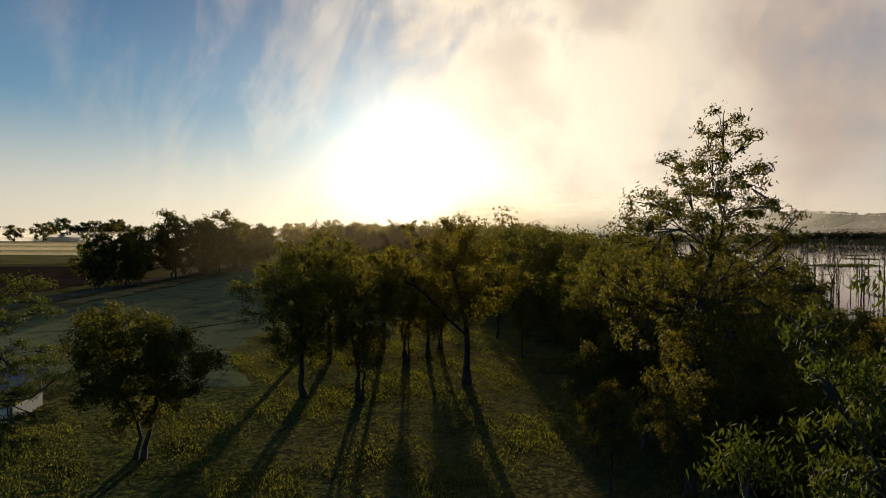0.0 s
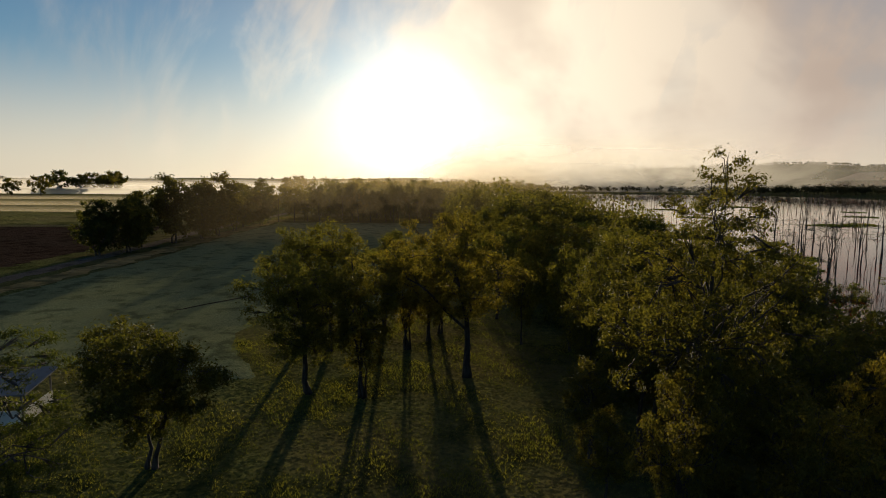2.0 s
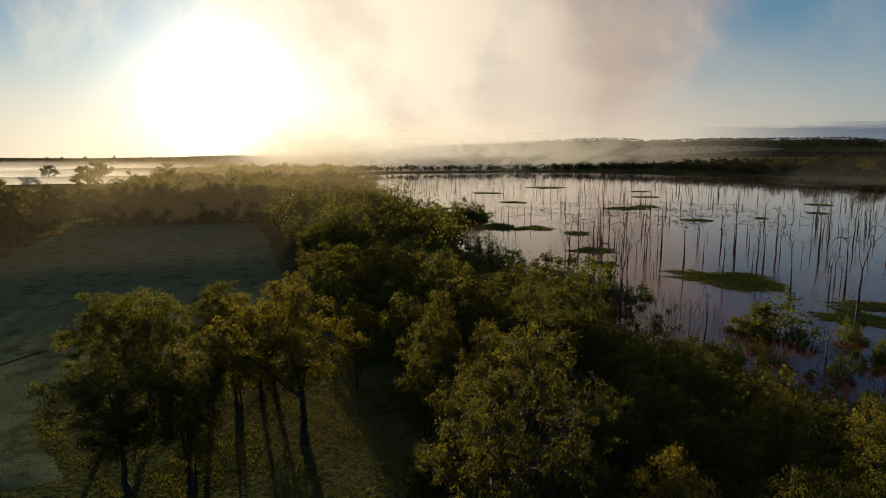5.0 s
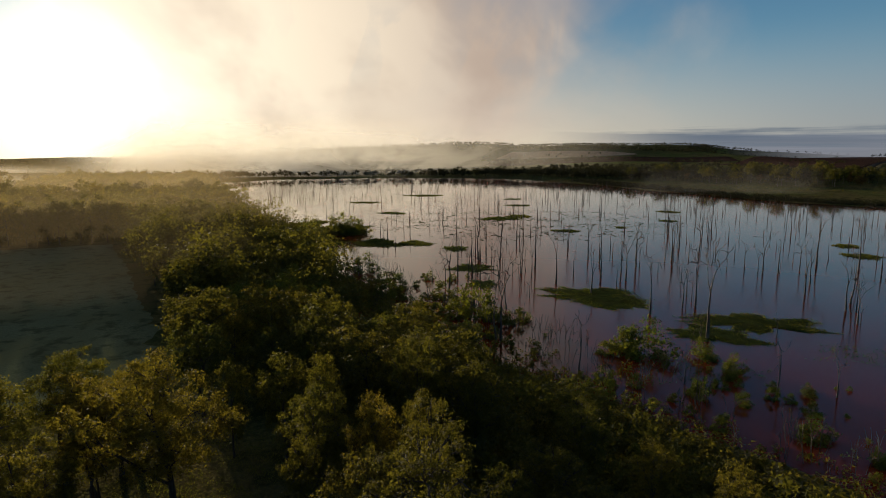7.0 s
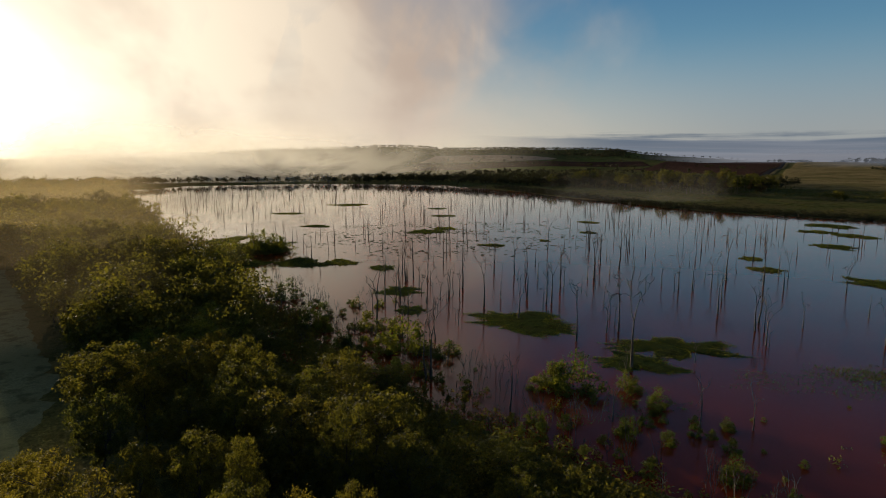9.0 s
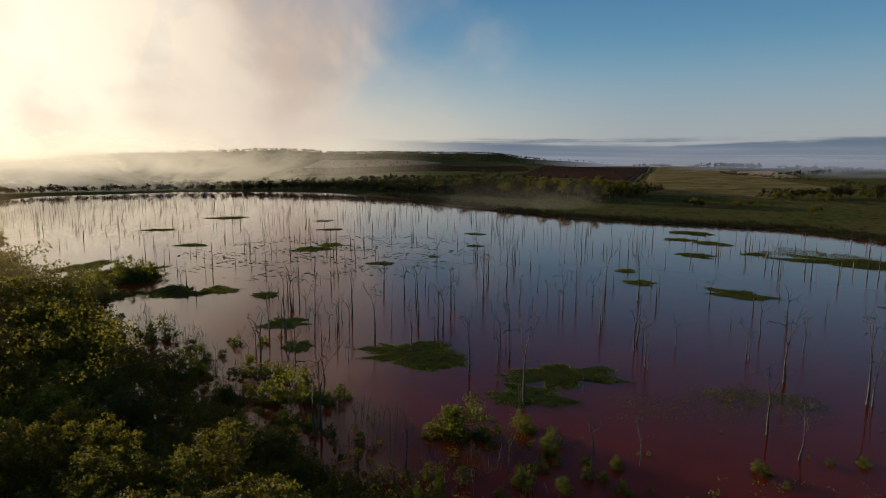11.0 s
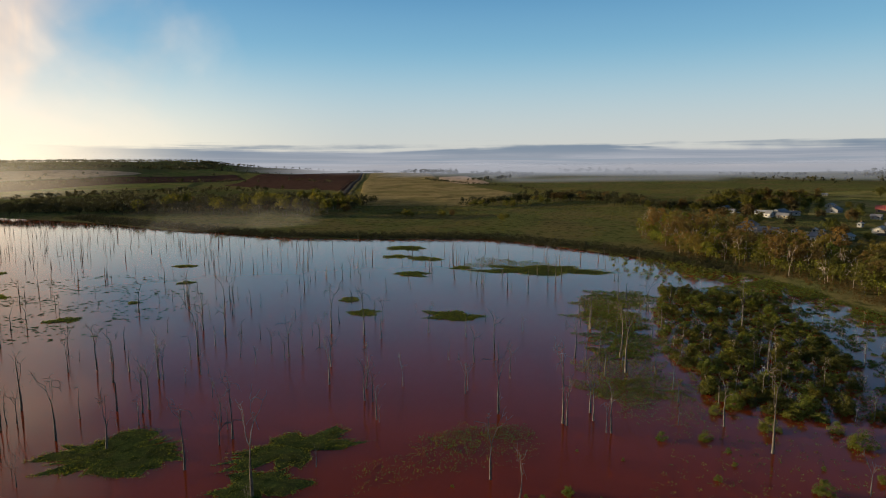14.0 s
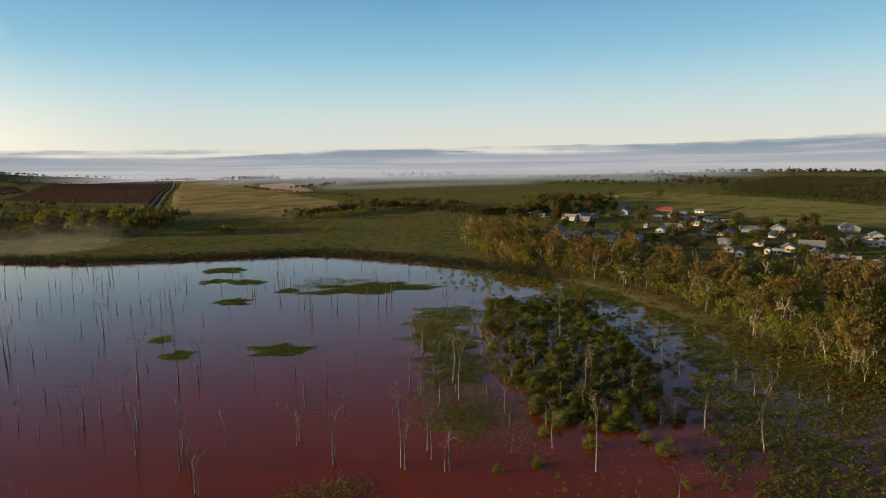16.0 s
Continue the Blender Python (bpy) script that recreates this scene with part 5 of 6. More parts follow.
# ---- woods and trees of the far side ----
def far_trees():
    rng = np.random.default_rng(51)
    row_models = [tree("farm_tree", 100 + i, 12.0, 5.4, 800, 0.95, 3.0, (OLIVE_LEAF, GREY_LEAF, OLIVE_LEAF)[i], DARK_BARK, "dark rounded tree on farmland beyond the lake", low=0.14, droop=0.2, slim=0.7, sides=3, group="trees on the farmland", thick=0.7) for i in range(3)]
    wood_models = [tree("wood_tree", 110 + i, 13.0, 5.4, 800, 0.9, 2.0, (GREY_LEAF, OLIVE_LEAF, OLIVE_LEAF)[i], PALE_BARK, "olive-brown gum tree in a wood beyond the lake", low=0.3, droop=0.2, slim=0.7, sides=3, group="trees of the far wood", thick=0.6) for i in range(3)]
    town_models = [tree("garden_tree", 120 + i, 9.0, 4.2, 650, 0.95, 2.4, (OLIVE_LEAF, GREY_LEAF, OLIVE_LEAF)[i], DARK_BARK, "round green garden tree between village houses", low=0.14, droop=0.2, slim=0.7, sides=3, group="village trees", thick=0.7) for i in range(3)]
    rows, wood, town, thick = [], [], [], []

    def add(to, x, y, s):
        to.append((int(rng.integers(3)), x, y, rng.uniform(0, 360), s * rng.uniform(0.75, 1.2), rng.uniform(0.85, 1.15)))

    for x, y in scatter(rng, [(552, 600), (545, 498), (545, 400), (552, 330), (640, 318), (700, 340), (740, 400), (700, 470), (650, 520), (660, 600)], 150, 7.5):
        if len(wood) < 80:
            add(wood, x, y, 1.08)
        else:
            thick.append((x, y, high(x, y), rng.uniform(9, 14)))
    line = smooth_line([(705, 208), (727, 184), (757, 161), (813, 136), (805, 101), (789, 67), (770, 36), (740, 15), (692, 2), (680, -40), (720, -70), (800, -85), (900, -110), (933, -134), (930, -181), (995, -236)], 64)
    for x, y in line:
        add(rows, x + rng.normal() * 7, y + rng.normal() * 7, 0.95)
    belt_row = [(x + rng.normal() * 9, y + rng.normal() * 9) for x, y in smooth_line([(705, 208), (757, 161), (813, 136), (800, 90), (770, 36), (700, 0), (690, -40), (760, -80), (900, -110)], 150)]
    belt_row += [(x + rng.normal() * 6, y + rng.normal() * 6) for x, y in smooth_line([(860, 160), (905, 100), (860, 50), (830, 10)], 30)]
    joined_trees("tree_belt", [(x, y, high(x, y), rng.uniform(7, 14)) for x, y in belt_row], 150, 0.085, SHADED_LEAF, "close row of dark trees across the pasture", "trees", 71)
    hedge = [(x + rng.normal() * 4, y + rng.normal() * 4) for x, y in smooth_line([(1808, 649), (1373, 439), (1238, 349), (1176, 287), (1132, 226), (1040, 190)], 130)]
    joined_trees("hedge", [(x, y, high(x, y), rng.uniform(4, 8)) for x, y in hedge], 60, 0.12, SHADED_LEAF, "dark hedge of shrubs along a field edge", "hedge", 72)
    for x, y, s in [(588, 248, 0.7), (580, 235, 1.0), (581, 198, 0.8), (586, 190, 0.7), (576, 132, 0.75), (598, 313, 0.9), (578, 343, 0.6), (579, 334, 0.6), (926, -283, 1.7), (608, 320, 0.9), (567, 325, 0.7), (557, 331, 0.7),
                    (565, 231, 1.1), (569, 226, 0.8), (591, 203, 0.9), (547, 131, 0.9), (697, 184, 0.8), (688, 149, 1.2), (692, 158, 1.0), (755, 127, 1.0), (762, 120, 0.9), (816, 99, 1.2), (806, 110, 1.0), (828, 54, 1.2), (712, 206, 0.8)]:
        add(rows, x, y, s)
    for x, y, s in [(668, -135, 1.3), (644, -176, 1.9), (586, -246, 1.6), (551, -252, 1.9), (724, -60, 1.5), (703, -96, 1.7), (860, -156, 1.8), (822, -92, 1.6), (522, -278, 1.5), (548, -284, 1.6), (493, -122, 1.2), (483, -135, 1.7),
                    (476, -149, 1.9), (625, -218, 1.2), (519, -198, 1.3), (866, -141, 1.8), (853, -193, 1.4), (565, -303, 1.4), (410, -246, 1.7), (411, -227, 1.5), (471, -204, 1.4), (446, -180, 1.6), (390, -196, 1.7)]:
        add(town, x, y, s * 0.7)
    for x, y in scatter(rng, [(470, -130), (560, -60), (680, -20), (800, -60), (860, -150), (720, -195), (610, -245), (535, -290), (480, -300), (330, -250), (400, -160)], 85, 10.0):
        if min((x - hx) ** 2 + (y - hy) ** 2 for hx, hy, *_ in HOUSES) > 110:
            add(town, x, y, 0.95)
    for x, y in scatter(rng, [(690, -58), (800, -70), (880, -140), (870, -200), (750, -165), (690, -110)], 60, 7.5):
        add(town, x, y, 1.2)
    grove, edge = [], [(955, -428), (1095, -445), (1557, -722), (1940, -1030), (1500, -1050), (1010, -660), (738, -500), (813, -492)]
    for i in range(88 * 54):
        x, y = 730 + 14 * (i % 88) + rng.normal() * 1.6, -1060 + 12 * (i // 88) + rng.normal() * 1.6
        if inside(edge, x, y) and not inside([(985, -590), (1050, -600), (1080, -680), (1000, -650)], x, y):
            grove.append((x, y, high(x, y), rng.uniform(6, 8.5)))
    joined_trees("plantation", grove, 40, 0.17, SHADED_LEAF, "dark green plantation of small trees beyond the pasture", "plantation", 73)
    place_all(row_models, rows)
    place_all(wood_models, wood)
    for x, y in scatter(rng, [(512, 741), (540, 577), (572, 500), (600, 420), (640, 330), (740, 322), (790, 420), (760, 560), (700, 700), (600, 800)], 300, 8.5, 30000):
        thick.append((x, y, high(x, y), rng.uniform(8, 14.5)))
    joined_trees("wood_canopy", thick, 150, 0.085, SHADED_LEAF, "close olive canopy of a wood beyond the lake", "wood", 49)
    place_all(town_models, town)


HOUSES = [(642, -99, 14, 0), (651, -114, 17, 3), (630, -113, 10, 1), (661, -129, 8, 3), (676, -76, 6, 1), (772, -96, 12, 3), (722, -69, 8, 3), (536, -69, 18, 3), (502, -77, 15, 3), (513, -97, 5, 0),
           (525, -113, 5, 0), (517, -116, 6, 0), (486, -104, 12, 1), (489, -124, 10, 0), (959, -229, 6, 0), (693, -170, 15, 3), (756, -183, 10, 1), (704, -217, 16, 2), (637, -188, 8, 1), (655, -210, 10, 1)]
HOUSES += [(660, -222, 14, 3), (571, -156, 5, 1), (535, -158, 13, 0), (565, -176, 9, 1), (551, -180, 17, 3), (603, -206, 15, 3), (578, -203, 7, 0), (693, -252, 9, 1), (620, -230, 7, 0), (618, -236, 7, 1),
           (581, -218, 9, 3), (589, -236, 7, 0), (501, -178, 12, 2), (538, -196, 5, 1), (542, -203, 7, 0), (512, -205, 12, 1), (513, -199, 6, 1), (543, -229, 6, 1), (531, -230, 12, 3), (464, -181, 9, 1)]
HOUSES += [(428, -168, 9, 3), (407, -166, 8, 3), (455, -199, 10, 3), (523, -235, 6, 1), (525, -251, 16, 1), (498, -234, 12, 3), (488, -240, 8, 0), (416, -188, 6, 0), (412, -192, 5, 0), (427, -207, 13, 1),
           (431, -225, 15, 1), (458, -255, 5, 1), (456, -260, 9, 1), (525, -309, 17, 3), (465, -273, 8, 3), (463, -283, 9, 1), (476, -298, 14, 3), (451, -286, 6, 0), (443, -274, 7, 0), (372, -201, 7, 2)]
HOUSES += [(380, -210, 7, 0), (374, -216, 7, 0), (352, -216, 12, 3), (407, -213, 6, 1), (713, -75, 9, 3)]


WALLS = [plain("white_weatherboard", (0.62, 0.58, 0.52), 0.8, 0, 0.35), plain("cream_weatherboard", (0.50, 0.42, 0.29), 0.8, 0, 0.35), plain("brick_wall", (0.30, 0.17, 0.12), 0.85, 0, 0.3), plain("grey_sheet_wall", (0.26, 0.26, 0.26), 0.6, 0, 0.3)]
ROOFS = [plain("pale_iron_roof", (0.25, 0.25, 0.25), 0.65, 0.0, 0.25), plain("grey_iron_roof", (0.18, 0.18, 0.19), 0.6, 0.0, 0.25), plain("red_iron_roof", (0.32, 0.07, 0.05), 0.5, 0.0, 0.25), plain("blue_grey_iron_roof", (0.10, 0.115, 0.135), 0.6, 0.0, 0.25)]
PANE = plain("window_pane", (0.04, 0.05, 0.06), 0.12, 0, 0.2)
DOOR_PAINT = plain("door_paint", (0.20, 0.12, 0.08), 0.5, 0, 0.2)


def block(bm, x0, y0, z0, x1, y1, z1):
    v = [bm.verts.new(p) for p in ((x0, y0, z0), (x1, y0, z0), (x1, y1, z0), (x0, y1, z0), (x0, y0, z1), (x1, y0, z1), (x1, y1, z1), (x0, y1, z1))]
    for f in ((3, 2, 1, 0), (4, 5, 6, 7), (0, 1, 5, 4), (1, 2, 6, 5), (2, 3, 7, 6), (3, 0, 4, 7)):
        bm.faces.new([v[i] for i in f])


def boxed(*size):
    bm = bmesh.new()
    block(bm, *size)
    return bm


def house(i, x, y, long, roof_kind):
    rng = np.random.default_rng(300 + i)
    deep, tall = long * rng.uniform(0.55, 0.72), 2.6 if long < 14 else 3.4
    turn = rng.choice([-28, 62]) + rng.normal() * 4
    wall_kind = 2 if roof_kind == 2 else int(rng.choice([0, 0, 1, 3])) if long < 14 else (0 if roof_kind == 0 else 3)
    names = ("white", "cream", "brick", "grey")[wall_kind], ("pale iron", "grey iron", "red iron", "blue-grey iron")[roof_kind]
    root = empty("house", x, y, high(x, y) + 0.4, turn)
    a, b = long / 2, deep / 2
    rise = deep * 0.27
    bm = bmesh.new()
    block(bm, -a, -b, -1.6, a, b, tall)
    for s in (-1, 1):                                         # gable ends
        p = [bm.verts.new(q) for q in ((s * a, -b, tall), (s * a, b, tall), (s * a, 0, tall + rise))]
        bm.faces.new(p if s > 0 else p[::-1])
    part("wall", bm, WALLS[wall_kind], root)
    bm = bmesh.new()
    o, t = 0.75, 0.18
    drop = rise * o / b
    ring = [(-b - o, tall - drop), (0, tall + rise), (b + o, tall - drop), (b + o, tall - drop + t), (0, tall + rise + t), (-b - o, tall - drop + t)]
    one, two = [[bm.verts.new((s * (a + o), v, w)) for v, w in ring] for s in (-1, 1)]
    for k in range(6):
        bm.faces.new((one[k], one[(k + 1) % 6], two[(k + 1) % 6], two[k]))
    bm.faces.new((one[0], one[5], one[4], one[1]))
    bm.faces.new((one[1], one[4], one[3], one[2]))
    bm.faces.new((two[1], two[4], two[5], two[0]))
    bm.faces.new((two[2], two[3], two[4], two[1]))
    roof = part("roof", bm, ROOFS[roof_kind], root)
    if i % 3 == 0:
        part("chimney", boxed(a * 0.4 - 0.3, -0.5, tall + rise - 0.5, a * 0.4 + 0.3, 0.1, tall + rise + 0.9), WALLS[2], roof, "brick chimney")
    n = max(2, int(long // 5))
    for k in range(n):
        cx = -a + (k + 0.5) * long / n
        for s in (-1, 1):
            if k == n // 2 and s > 0:
                part("door", boxed(cx - 0.45, b, 0.0, cx + 0.45, b + 0.05, 2.05), DOOR_PAINT, root)
            else:
                part("window", boxed(cx - 0.8, s * b - 0.04, 0.9, cx + 0.8, s * b + 0.04, 2.1), PANE, root)
    for s in (-1, 1):
        part("window", boxed(s * a - 0.04, -0.7, 0.9, s * a + 0.04, 0.7, 2.1), PANE, root)
    kind = "shed" if long >= 14 and wall_kind == 3 else "house"
    root.name = kind
    return tagged(root, "single-storey %s %s with a %s gable roof" % (names[0], kind, names[1]), kind, "village houses")


for i, row in enumerate(HOUSES):
    house(i, *row)
far_trees()


def car(colour, label):
    """A small parked car: body, cabin and wheels."""
    root = empty("car")
    paint = plain("car_paint", colour, 0.3, 0, 0.1)
    bm = boxed(-2.1, -0.85, 0.32, 2.1, 0.85, 0.85)
    bmesh.ops.bevel(bm, geom=bm.edges[:], offset=0.12, segments=1, affect="EDGES")
    part("body", bm, paint, root)
    bm = boxed(-1.4, -0.75, 0.84, 0.9, 0.75, 1.45)
    for v in bm.verts:
        if v.co.z > 1:
            v.co.x *= 0.75
            v.co.y *= 0.85
    part("cabin", bm, PANE, root, "dark glazed cabin")
    for x in (-1.3, 1.3):
        for y in (-0.8, 0.8):
            v, f = tubes([([(x, y - 0.1, 0.32), (x, y + 0.1, 0.32)], [0.32, 0.32])], 8)
            wheel = part("wheel", mesh_of("wheel", v, f, TYRE), TYRE, root)
            v, f = tubes([([(x, y - 0.11, 0.32), (x, y + 0.11, 0.32)], [0.18, 0.18])], 8)
            part("rim", mesh_of("rim", v, f, ROOFS[0]), ROOFS[0], wheel, "pale metal rim")
    return tagged(root, label, "car", "parked cars")


TYRE = plain("tyre_rubber", (0.02, 0.02, 0.02), 0.8, 0, 0.2)


def cars():
    rng = np.random.default_rng(58)
    models = [car((0.6, 0.6, 0.58), "white parked car beside a village house"), car((0.30, 0.03, 0.03), "red parked car beside a village house"), car((0.10, 0.11, 0.13), "dark grey parked car beside a village house")]
    rows = []
    for hx, hy, long, kind in HOUSES[::4]:
        rows.append((int(rng.integers(3)), hx + rng.normal() * 2 + long * 0.5 + 1, hy - long * 0.5 - 3, rng.uniform(0, 360), 1.0, 1.0))
    place_all(models, rows)


cars()


def pasture():
    """Tussocks standing on the pastures between the shore and the hills."""
    rng = np.random.default_rng(59)
    n = 120000
    x, y = rng.uniform(430, 1150, n), rng.uniform(-420, 520, n)
    k = np.sin(x * 0.031 + 1) * np.cos(y * 0.027) + 0.8 * np.sin(x * 0.011 - y * 0.019) + 0.5 * np.sin(x * 0.09 + y * 0.06)
    keep = (lake_distance(x, y) > 4) & (rng.random(n) < (0.5 + 0.35 * k) * np.clip(1.5 - x / 1100, 0.3, 1))
    x, y = x[keep], y[keep]
    z = lie(x, y) + np.where(x > 590, 0.5, 0)
    a, w, h = rng.uniform(0, 6.28, len(x)), rng.uniform(0.2, 0.7, len(x)), rng.uniform(0.2, 0.65, len(x))
    dx, dy = np.cos(a) * w, np.sin(a) * w
    v = np.stack([np.stack([x - dx, y - dy, z - 0.3], 1), np.stack([x + dx, y + dy, z - 0.3], 1), np.stack([x + dy * 0.3, y + dx * 0.3, z + h], 1)], 1)
    tagged(new("pasture_tussocks", mesh_of("pasture_tussocks", v.reshape(-1, 3), np.arange(3 * len(x)).reshape(-1, 3), PASTURE_BLADE)), "coarse grass tussocks scattered over the pastures", "grass", kind="stuff")
    pts = []
    for px, py in np.stack([rng.uniform(455, 900, 900), rng.uniform(-120, 430, 900)], 1):
        if lake_distance(px, py) > 14 and rng.random() < 0.5:
            pts.append((px, py, high(px, py) + 0.3))
    leafy_band("pasture_scrub", pts, 0.7, OLIVE_LEAF, "low scattered scrub on the pastures", "scrub", 1.3, 18, 60, 0.8)


pasture()


def far_woods():
    """Woods at the far end of the lake and on the skyline, too many and too far to count."""
    rng = np.random.default_rng(55)
    pts = []

    def band(line, n, wide, tall):
        for x, y in smooth_line(line, n):
            x, y = x + rng.normal() * wide, y + rng.normal() * wide
            pts.append((x, y, high(x, y), tall * rng.uniform(0.6, 1.2)))

    band([(70, 800), (110, 860), (200, 900), (364, 890), (520, 780), (540, 640), (570, 580)], 300, 16, 11)
    band([(-90, 720), (0, 800), (100, 900)], 60, 25, 12)
    band([(300, 1000), (600, 950), (760, 760), (900, 720)], 120, 40, 10)
    band([(600, 1500), (1000, 1400), (1300, 1250), (1500, 1100)], 160, 60, 9)
    band([(2480, 1240), (2593, 1196), (2700, 1170)], 40, 20, 14)
    band([(2250, 850), (2150, 700), (2084, 640)], 50, 14, 16)
    band([(1560, 440), (1540, 380), (1700, 330)], 30, 14, 13)
    band([(2000, 1700), (2300, 1600), (2600, 1500)], 60, 40, 8)
    band([(300, 2700), (700, 2550), (1000, 2400)], 80, 60, 9)
    band([(1200, 1950), (1350, 1830), (1500, 1730), (1750, 1690), (2100, 1750), (2700, 2150)], 330, 32, 12)
    for cx, cy in ((1750, 2850), (2550, 2250), (2150, 2520)):
        for _ in range(430):
            x, y = cx + rng.normal() * 420, cy + rng.normal() * 300
            pts.append((x, y, high(x, y), rng.uniform(9, 15)))
    band([(-1500, 1700), (-923, 1738), (-500, 1700), (-200, 1500)], 110, 60, 16)
    band([(-1340, 2694), (-700, 2500), (0, 2300), (300, 2300)], 90, 80, 15)
    band([(1250, -460), (1500, -560), (1900, -600), (2300, -700)], 130, 40, 14)
    band([(1350, -300), (1700, -350), (2200, -300)], 60, 50, 12)
    band([(2700, 1200), (2705, 1010), (2710, 830)], 60, 18, 20)
    band([(2190, 610), (2120, 480), (2030, 339)], 50, 18, 15)
    band([(2150, 90), (2230, 0), (2320, -90)], 36, 16, 15)
    band([(2700, 330), (2710, 180), (2700, 50)], 30, 15, 22)
    band([(2197, -845), (2170, -1130), (2154, -1480)], 130, 45, 15)
    band([(1500, 560), (1300, 620), (1240, 660)], 0, 10, 8)
    band([(1330, 690), (1400, 800), (1600, 1000)], 26, 20, 8)
    for _ in range(420):                              # scattered woods on the northern hills
        x, y = rng.uniform(-100, 1500), rng.uniform(1450, 2900)
        if math.sin(x * 0.006 + 1) * math.cos(y * 0.005) + 0.6 * math.sin(x * 0.011 + y * 0.013) > -0.1:
            pts.append((x, y, high(x, y), rng.uniform(7, 13)))
    band([(440, 880), (480, 800), (545, 735), (575, 640), (560, 540), (600, 470), (640, 420), (680, 365)], 190, 12, 12)
    band([(700, 900), (900, 760), (960, 640)], 70, 22, 10)
    close = [p for p in pts if math.hypot(p[0], p[1]) < 1150]
    rest = [p for p in pts if math.hypot(p[0], p[1]) >= 1150]
    joined_trees("far_woods", close, 90, 0.11, SHADED_LEAF, "dark woods along the far shore of the lake", "woods", 57)
    joined_trees("far_woods", rest, 22, 0.24, SHADED_LEAF, "dark woods on hills at the skyline", "woods", 58)
    # rows of an orchard on the slope behind the village
    rows = []
    a, b, c, d = np.array((1002, -383)), np.array((1450, -760)), np.array((1577, -1063)), np.array((760, -480))
    for u in np.linspace(0, 1, 54):
        for w in np.linspace(0, 1, 24):
            p = (a * (1 - u) + b * u) * (1 - w) + (d * (1 - u) + c * u) * w + rng.normal(size=2) * 0.8
            rows.append((p[0], p[1], high(*p) + 1.2))
    leafy_band("orchard", rows, 1.8, OLIVE_LEAF, "rows of low dark orchard trees on a slope", "orchard", 3.0, 22, 56, 0.9)


far_woods()


# ---- the near slope ----
def shelter():
    root = empty("shelter", -33.4, 44.0, high(-33, 44), 8)
    white, iron, post = plain("white_panel", (0.66, 0.65, 0.62), 0.6, 0, 0.15), ROOFS[3], plain("steel_post", (0.12, 0.12, 0.12), 0.5, 0.4, 0.2)
    bm = bmesh.new()
    v = [bm.verts.new(p) for p in ((-3, -2.6, 2.25), (3, -2.6, 2.25), (3, 2.6, 2.75), (-3, 2.6, 2.75), (-3, -2.6, 2.35), (3, -2.6, 2.35), (3, 2.6, 2.85), (-3, 2.6, 2.85))]
    for f in ((3, 2, 1, 0), (4, 5, 6, 7), (0, 1, 5, 4), (1, 2, 6, 5), (2, 3, 7, 6), (3, 0, 4, 7)):
        bm.faces.new([v[i] for i in f])
    part("roof", bm, iron, root, "dark sloping iron roof")
    for x in (-2.5, 2.5):
        for y in (-2.1, 2.1):
            part("post", boxed(x - 0.06, y - 0.06, -0.3, x + 0.06, y + 0.06, 2.5 + y * 0.09), post, root)
    part("panel", boxed(2.56, -2.0, 0.0, 2.66, 2.0, 1.05), white, root, "low white wall panel")
    part("panel", boxed(-2.4, -2.26, 0.0, 2.5, -2.16, 1.05), white, root, "low white wall panel")
    tagged(root, "small open shelter with a dark roof and low white walls", "shelter")


shelter()


def grass():
    rng = np.random.default_rng(61)
    n = 230000
    y = 13 + 70 * rng.random(n) ** 1.25
    x = rng.uniform(-50, 14, n)
    k = np.sin(x * 0.55 + 1) * np.cos(y * 0.4) + 0.6 * np.sin(x * 0.23 - y * 0.31) + 0.5 * np.sin(x * 1.7 + y * 1.1)
    edge = np.interp(y, [40, 50, 62, 72, 90], [-16, -15.5, -22.5, -24.5, -22])
    keep = ((y < 47) | (x > edge)) & (rng.random(n) < 0.55 + 0.3 * k)
    x, y, k = x[keep], y[keep], k[keep]
    z = lie(x, y)
    tall = 0.05 + 0.07 * np.clip(k + 0.5, 0, 1.6) + 0.08 * rng.random(len(x)) ** 2
    a = rng.uniform(0, 6.28, len(x))
    w = 0.018 + 0.03 * rng.random(len(x))
    dx, dy = np.cos(a) * w, np.sin(a) * w
    lx, ly = rng.normal(size=len(x)) * 0.08, rng.normal(size=len(x)) * 0.08
    v = np.stack([np.stack([x - dx, y - dy, z - 0.03], 1), np.stack([x + dx, y + dy, z - 0.03], 1), np.stack([x + lx, y + ly, z + tall], 1)], 1)
    tagged(new("grass_tufts", mesh_of("grass_tufts", v.reshape(-1, 3), np.arange(3 * len(x)).reshape(-1, 3), GRASS_BLADE)), "rough tufted pasture grass, yellow-green in low sun", "grass", kind="stuff")
    drape("ditch", [(-37, 80), (-33, 86), (-29, 91)], [(-36.3, 79.7), (-32.3, 85.6), (-28.5, 90.4)], 0.14, PLOUGH, "short dark ditch across the mown field", 20, 4, 0, "ditch")
    drape("ditch", [(-38.6, 115.4), (-36.2, 118.6), (-33.9, 121.8)], [(-38.2, 115.0), (-35.8, 118.2), (-33.5, 121.4)], 0.14, PLOUGH, "short dark ditch across the mown field", 20, 4, 0, "ditch")


grass()


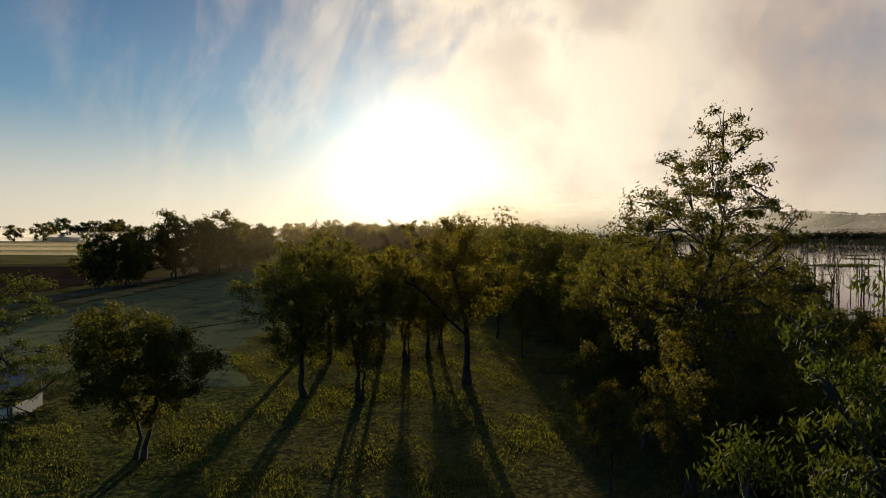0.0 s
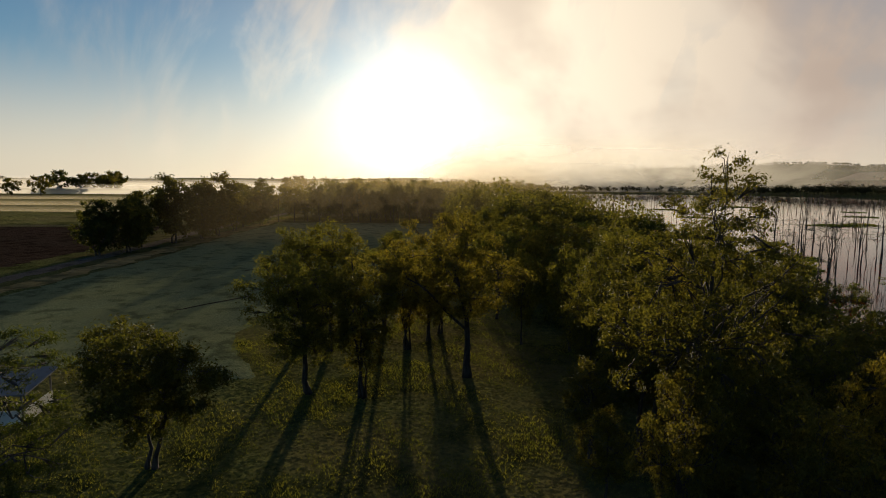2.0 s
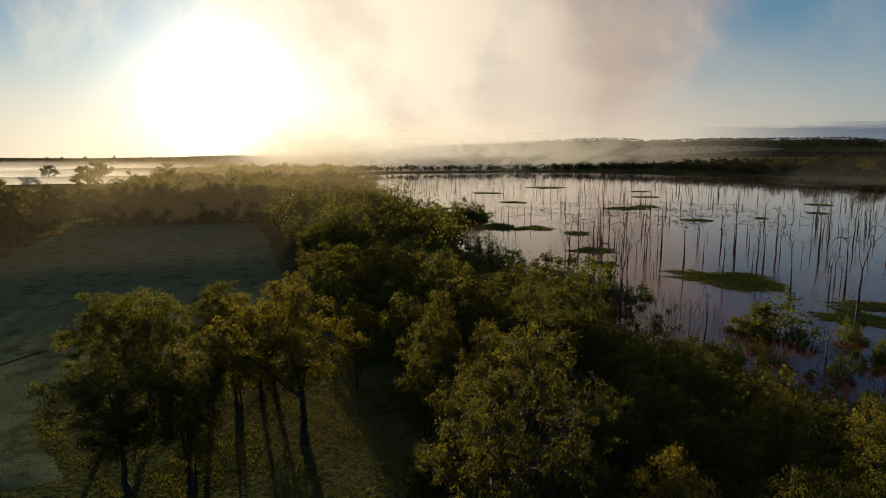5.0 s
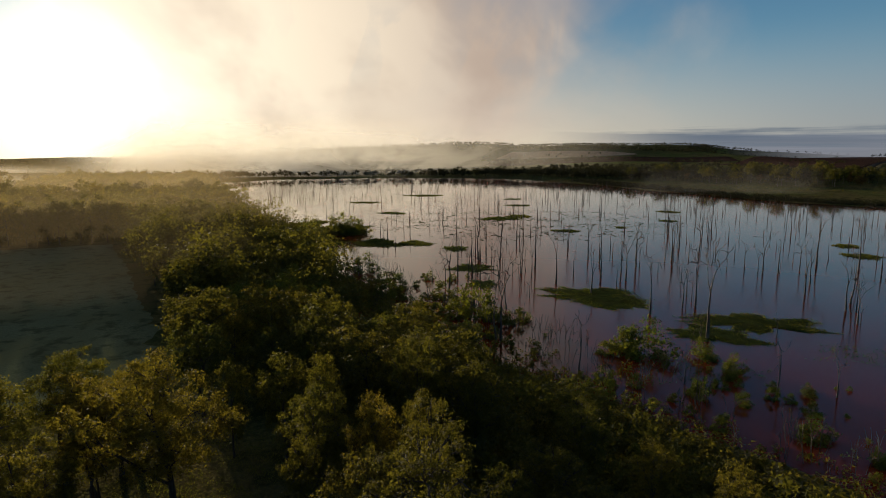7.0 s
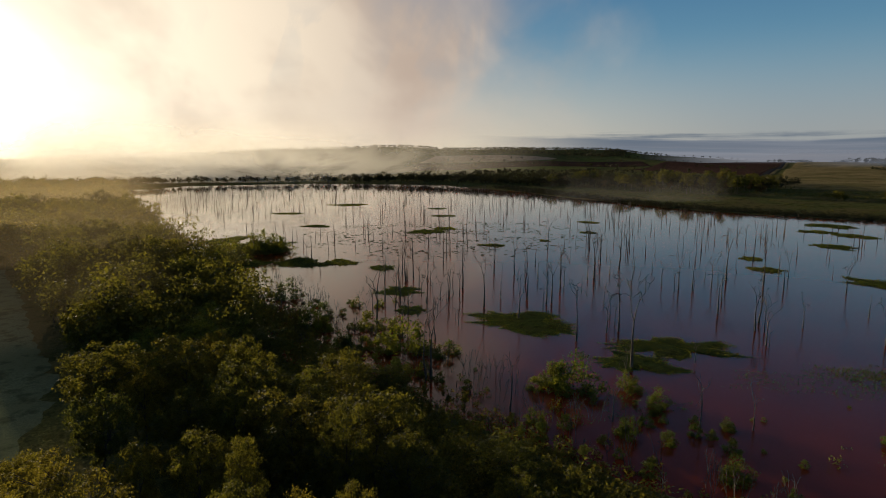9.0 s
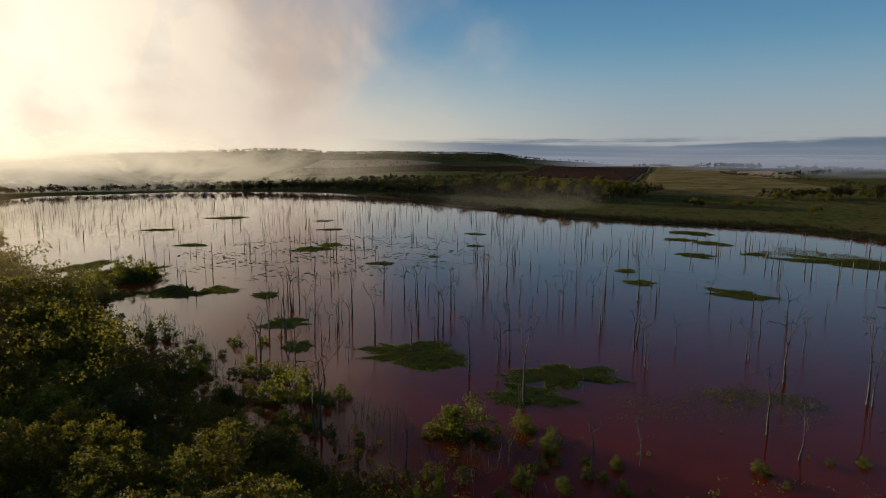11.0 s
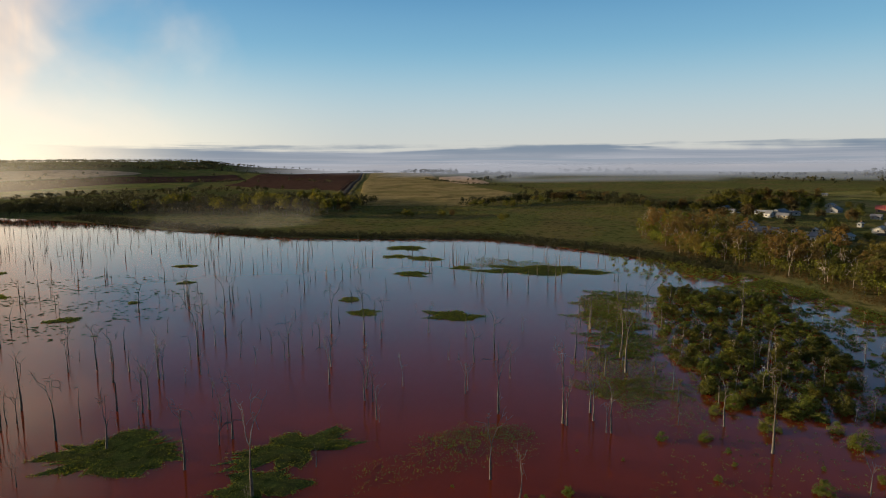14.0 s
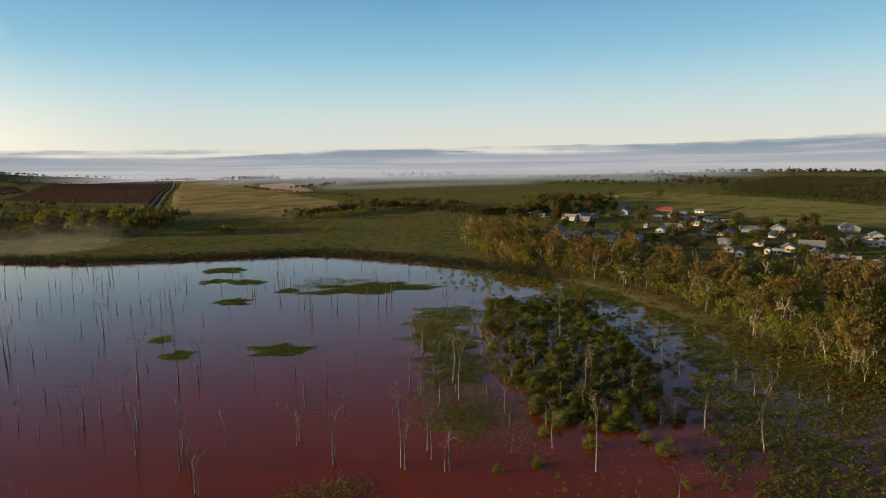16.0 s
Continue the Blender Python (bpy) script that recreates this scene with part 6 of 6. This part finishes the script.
# ---- morning mist ----
def mist(name, line, z0, z1, mat, label, n=40, m=8, follow=0.6):
    """A standing sheet of mist along a line, from z0 to z1 over the ground."""
    p = smooth_line(line, n)
    k = np.linspace(0, 1, m)
    X = p[:, 0][:, None] + 0 * k[None]
    Y = p[:, 1][:, None] + 0 * k[None]
    Z = ground_height(p[:, 0], p[:, 1])[:, None] * follow + z0 + (z1 - z0) * k[None]
    me = sheet(name, X, Y, Z, mat)
    uv = me.uv_layers.new(name="UVMap")
    u = np.repeat(np.linspace(0, 1, n), m)
    v = np.tile(k, n)
    idx = np.empty(len(me.loops), dtype=np.int32)
    me.loops.foreach_get("vertex_index", idx)
    uv.data.foreach_set("uv", np.stack([u[idx], v[idx]], 1).ravel().astype(np.float32))
    return tagged(new(name, me), label, "mist", kind="stuff")


def glowing_fog_material(name, density, seed, low, top, scale, soft=False):
    """A far bank of fog that glows by itself in place of scattered daylight: low and top are its tones."""
    m, g = material(name)
    u, v, w = g.split(g.node("ShaderNodeUVMap").outputs[0])
    n = g.noise(g.xyz(g.math("MULTIPLY", u, scale[0]), g.math("MULTIPLY", v, scale[1]), seed), 1.6, 5, 0.55, 0.4)
    puff = g.noise(g.xyz(g.math("MULTIPLY", u, 40.0), g.math("MULTIPLY", v, 4.0), seed), 1.2, 4, 0.5)
    lip = g.math("ADD", v, g.math("ADD", g.math("MULTIPLY", g.math("SUBTRACT", n, 0.5), 0.7), g.math("MULTIPLY", g.math("SUBTRACT", puff, 0.5), 0.12)))
    alpha = g.math("MULTIPLY", g.math("MULTIPLY", g.ramp(lip, 1.0, 0.2) if soft else g.ramp(lip, 0.80, 0.62), g.math("MULTIPLY", g.ramp(u, 0.0, 0.16), g.ramp(u, 1.0, 0.84))), density)
    alpha = g.math("MULTIPLY", alpha, g.ramp(v, 0.0, 0.4 if soft else 0.22))
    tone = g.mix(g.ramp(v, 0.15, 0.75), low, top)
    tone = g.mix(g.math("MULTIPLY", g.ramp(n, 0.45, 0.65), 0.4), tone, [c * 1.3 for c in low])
    # emission puts the fog's brightness in; no lamp or sky lights it
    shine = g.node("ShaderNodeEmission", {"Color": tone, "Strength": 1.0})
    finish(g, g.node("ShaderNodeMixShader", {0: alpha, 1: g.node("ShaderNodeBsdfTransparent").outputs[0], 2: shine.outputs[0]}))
    return m


def all_mist():
    def arc(d, a0, a1, n=14):
        return [(d * math.sin(radians(a)), d * math.cos(radians(a))) for a in np.linspace(a0, a1, n)]

    warm = (0.97, 0.94, 0.88)
    for i, y in enumerate((620, 850, 1300)):
        mist("ground_mist", [(-1.15 * y - 60, y), (-0.3 * y, y + 15), (-60 + 0.03 * y, y)], -2, 7 + y * 0.010, mist_material("field_mist", 0.6, warm, 3.0 + i, (1.6, 0.7), (0.05, 0.4)), "bright low mist lying over the field")
    for i, y in enumerate((300, 370, 470)):
        mist("ground_mist", [(-1.15 * y - 60, y), (-0.7 * y, y + 8), (-104, y)], -1, 5.5, mist_material("pasture_mist", 0.2, (1.0, 0.88, 0.66), 81.0 + i, (1.2, 0.5), (0.0, 0.4)), "thin golden mist lying over the pasture")
    for i, (*line, h, k) in enumerate([((-60, 870), (200, 915), (500, 830), 75, 0.68), ((-120, 1080), (280, 1070), (620, 980), (900, 860), 115, 0.68), ((-100, 1900), (450, 1800), (950, 1650), 190, 0.6)]):
        mist("lake_mist", line, -3, h, mist_material("lake_mist", k, warm, 11.0 + i, (3.0, 0.9), (0.2, 0.55), 0.4), "thick sunlit mist rising beyond the lake")
    # thin mist, tinted gold to carry the sun's glare over the trees too
    for i, (y, x0, x1, k) in enumerate([(243, -70, 60, 0.07), (420, -130, 84, 0.17)]):
        mist("ground_mist", [(x0, y), (x0 * 0.5 + x1 * 0.5, y + 3), (x1, y)], 6, 42, mist_material("tree_glare_mist", k, (1.0, 0.80, 0.48), 61.0 + i, (1.6, 0.5), (0.1, 0.5)), "thin golden mist and sun glare as a sheet among the treetops")
    # added golden sheets whose colour stands in for the sun's glare
    for i, (y, x0, x1, k) in enumerate([(122, -60, 26, 0.02), (186, -70, 62, 0.03)]):
        mist("haze", [(x0, y), (x0 * 0.5 + x1 * 0.5, y + 4), (x1, y)], 3, 44, mist_material("field_glare", k, (1.0, 0.82, 0.52), 71.0 + i, (1.0, 0.4), (0.0, 0.5)), "thin golden veil for sun glare over the field and the treetops")
    mist("lake_mist", [(400, 420), (450, 330), (500, 280)], -1, 34, mist_material("wisp_mist", 0.075, (0.85, 0.82, 0.80), 21.0, (3.0, 1.2)), "grey wisp of mist over the lake shore")
    # banks and tongues of fog with daylight put in as their own glow
    bank = "low bank of white morning fog lying over the far plain"
    mist("backdrop_fog", arc(4400, 36, 142), -20, 270, glowing_fog_material("fog_far", 1.0, 31.0, (0.232, 0.238, 0.266), (0.122, 0.158, 0.206), (3.0, 3.0)), bank, 80, follow=0.15)
    mist("backdrop_fog", arc(3700, 40, 140), -20, 140, glowing_fog_material("fog_mid", 1.0, 37.0, (0.246, 0.248, 0.274), (0.165, 0.194, 0.236), (4.0, 5.0)), bank, 80, follow=0.15)
    mist("backdrop_fog", arc(2900, 52, 136), -10, 80, glowing_fog_material("fog_near", 0.95, 43.0, (0.205, 0.215, 0.246), (0.252, 0.252, 0.274), (6.0, 2.5)), bank, 80, follow=0.15)
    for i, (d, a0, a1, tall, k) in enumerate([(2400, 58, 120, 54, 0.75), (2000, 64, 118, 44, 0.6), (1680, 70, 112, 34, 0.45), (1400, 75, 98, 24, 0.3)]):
        mist("fog_tongue", arc(d, a0, a1), -2, tall, glowing_fog_material("fog_tongue", k, 47.0 + i, (0.178, 0.192, 0.224), (0.205, 0.214, 0.242), (3.0, 0.8), True), "soft tongue of fog drifting over far fields", 60, follow=1.0)



all_mist()
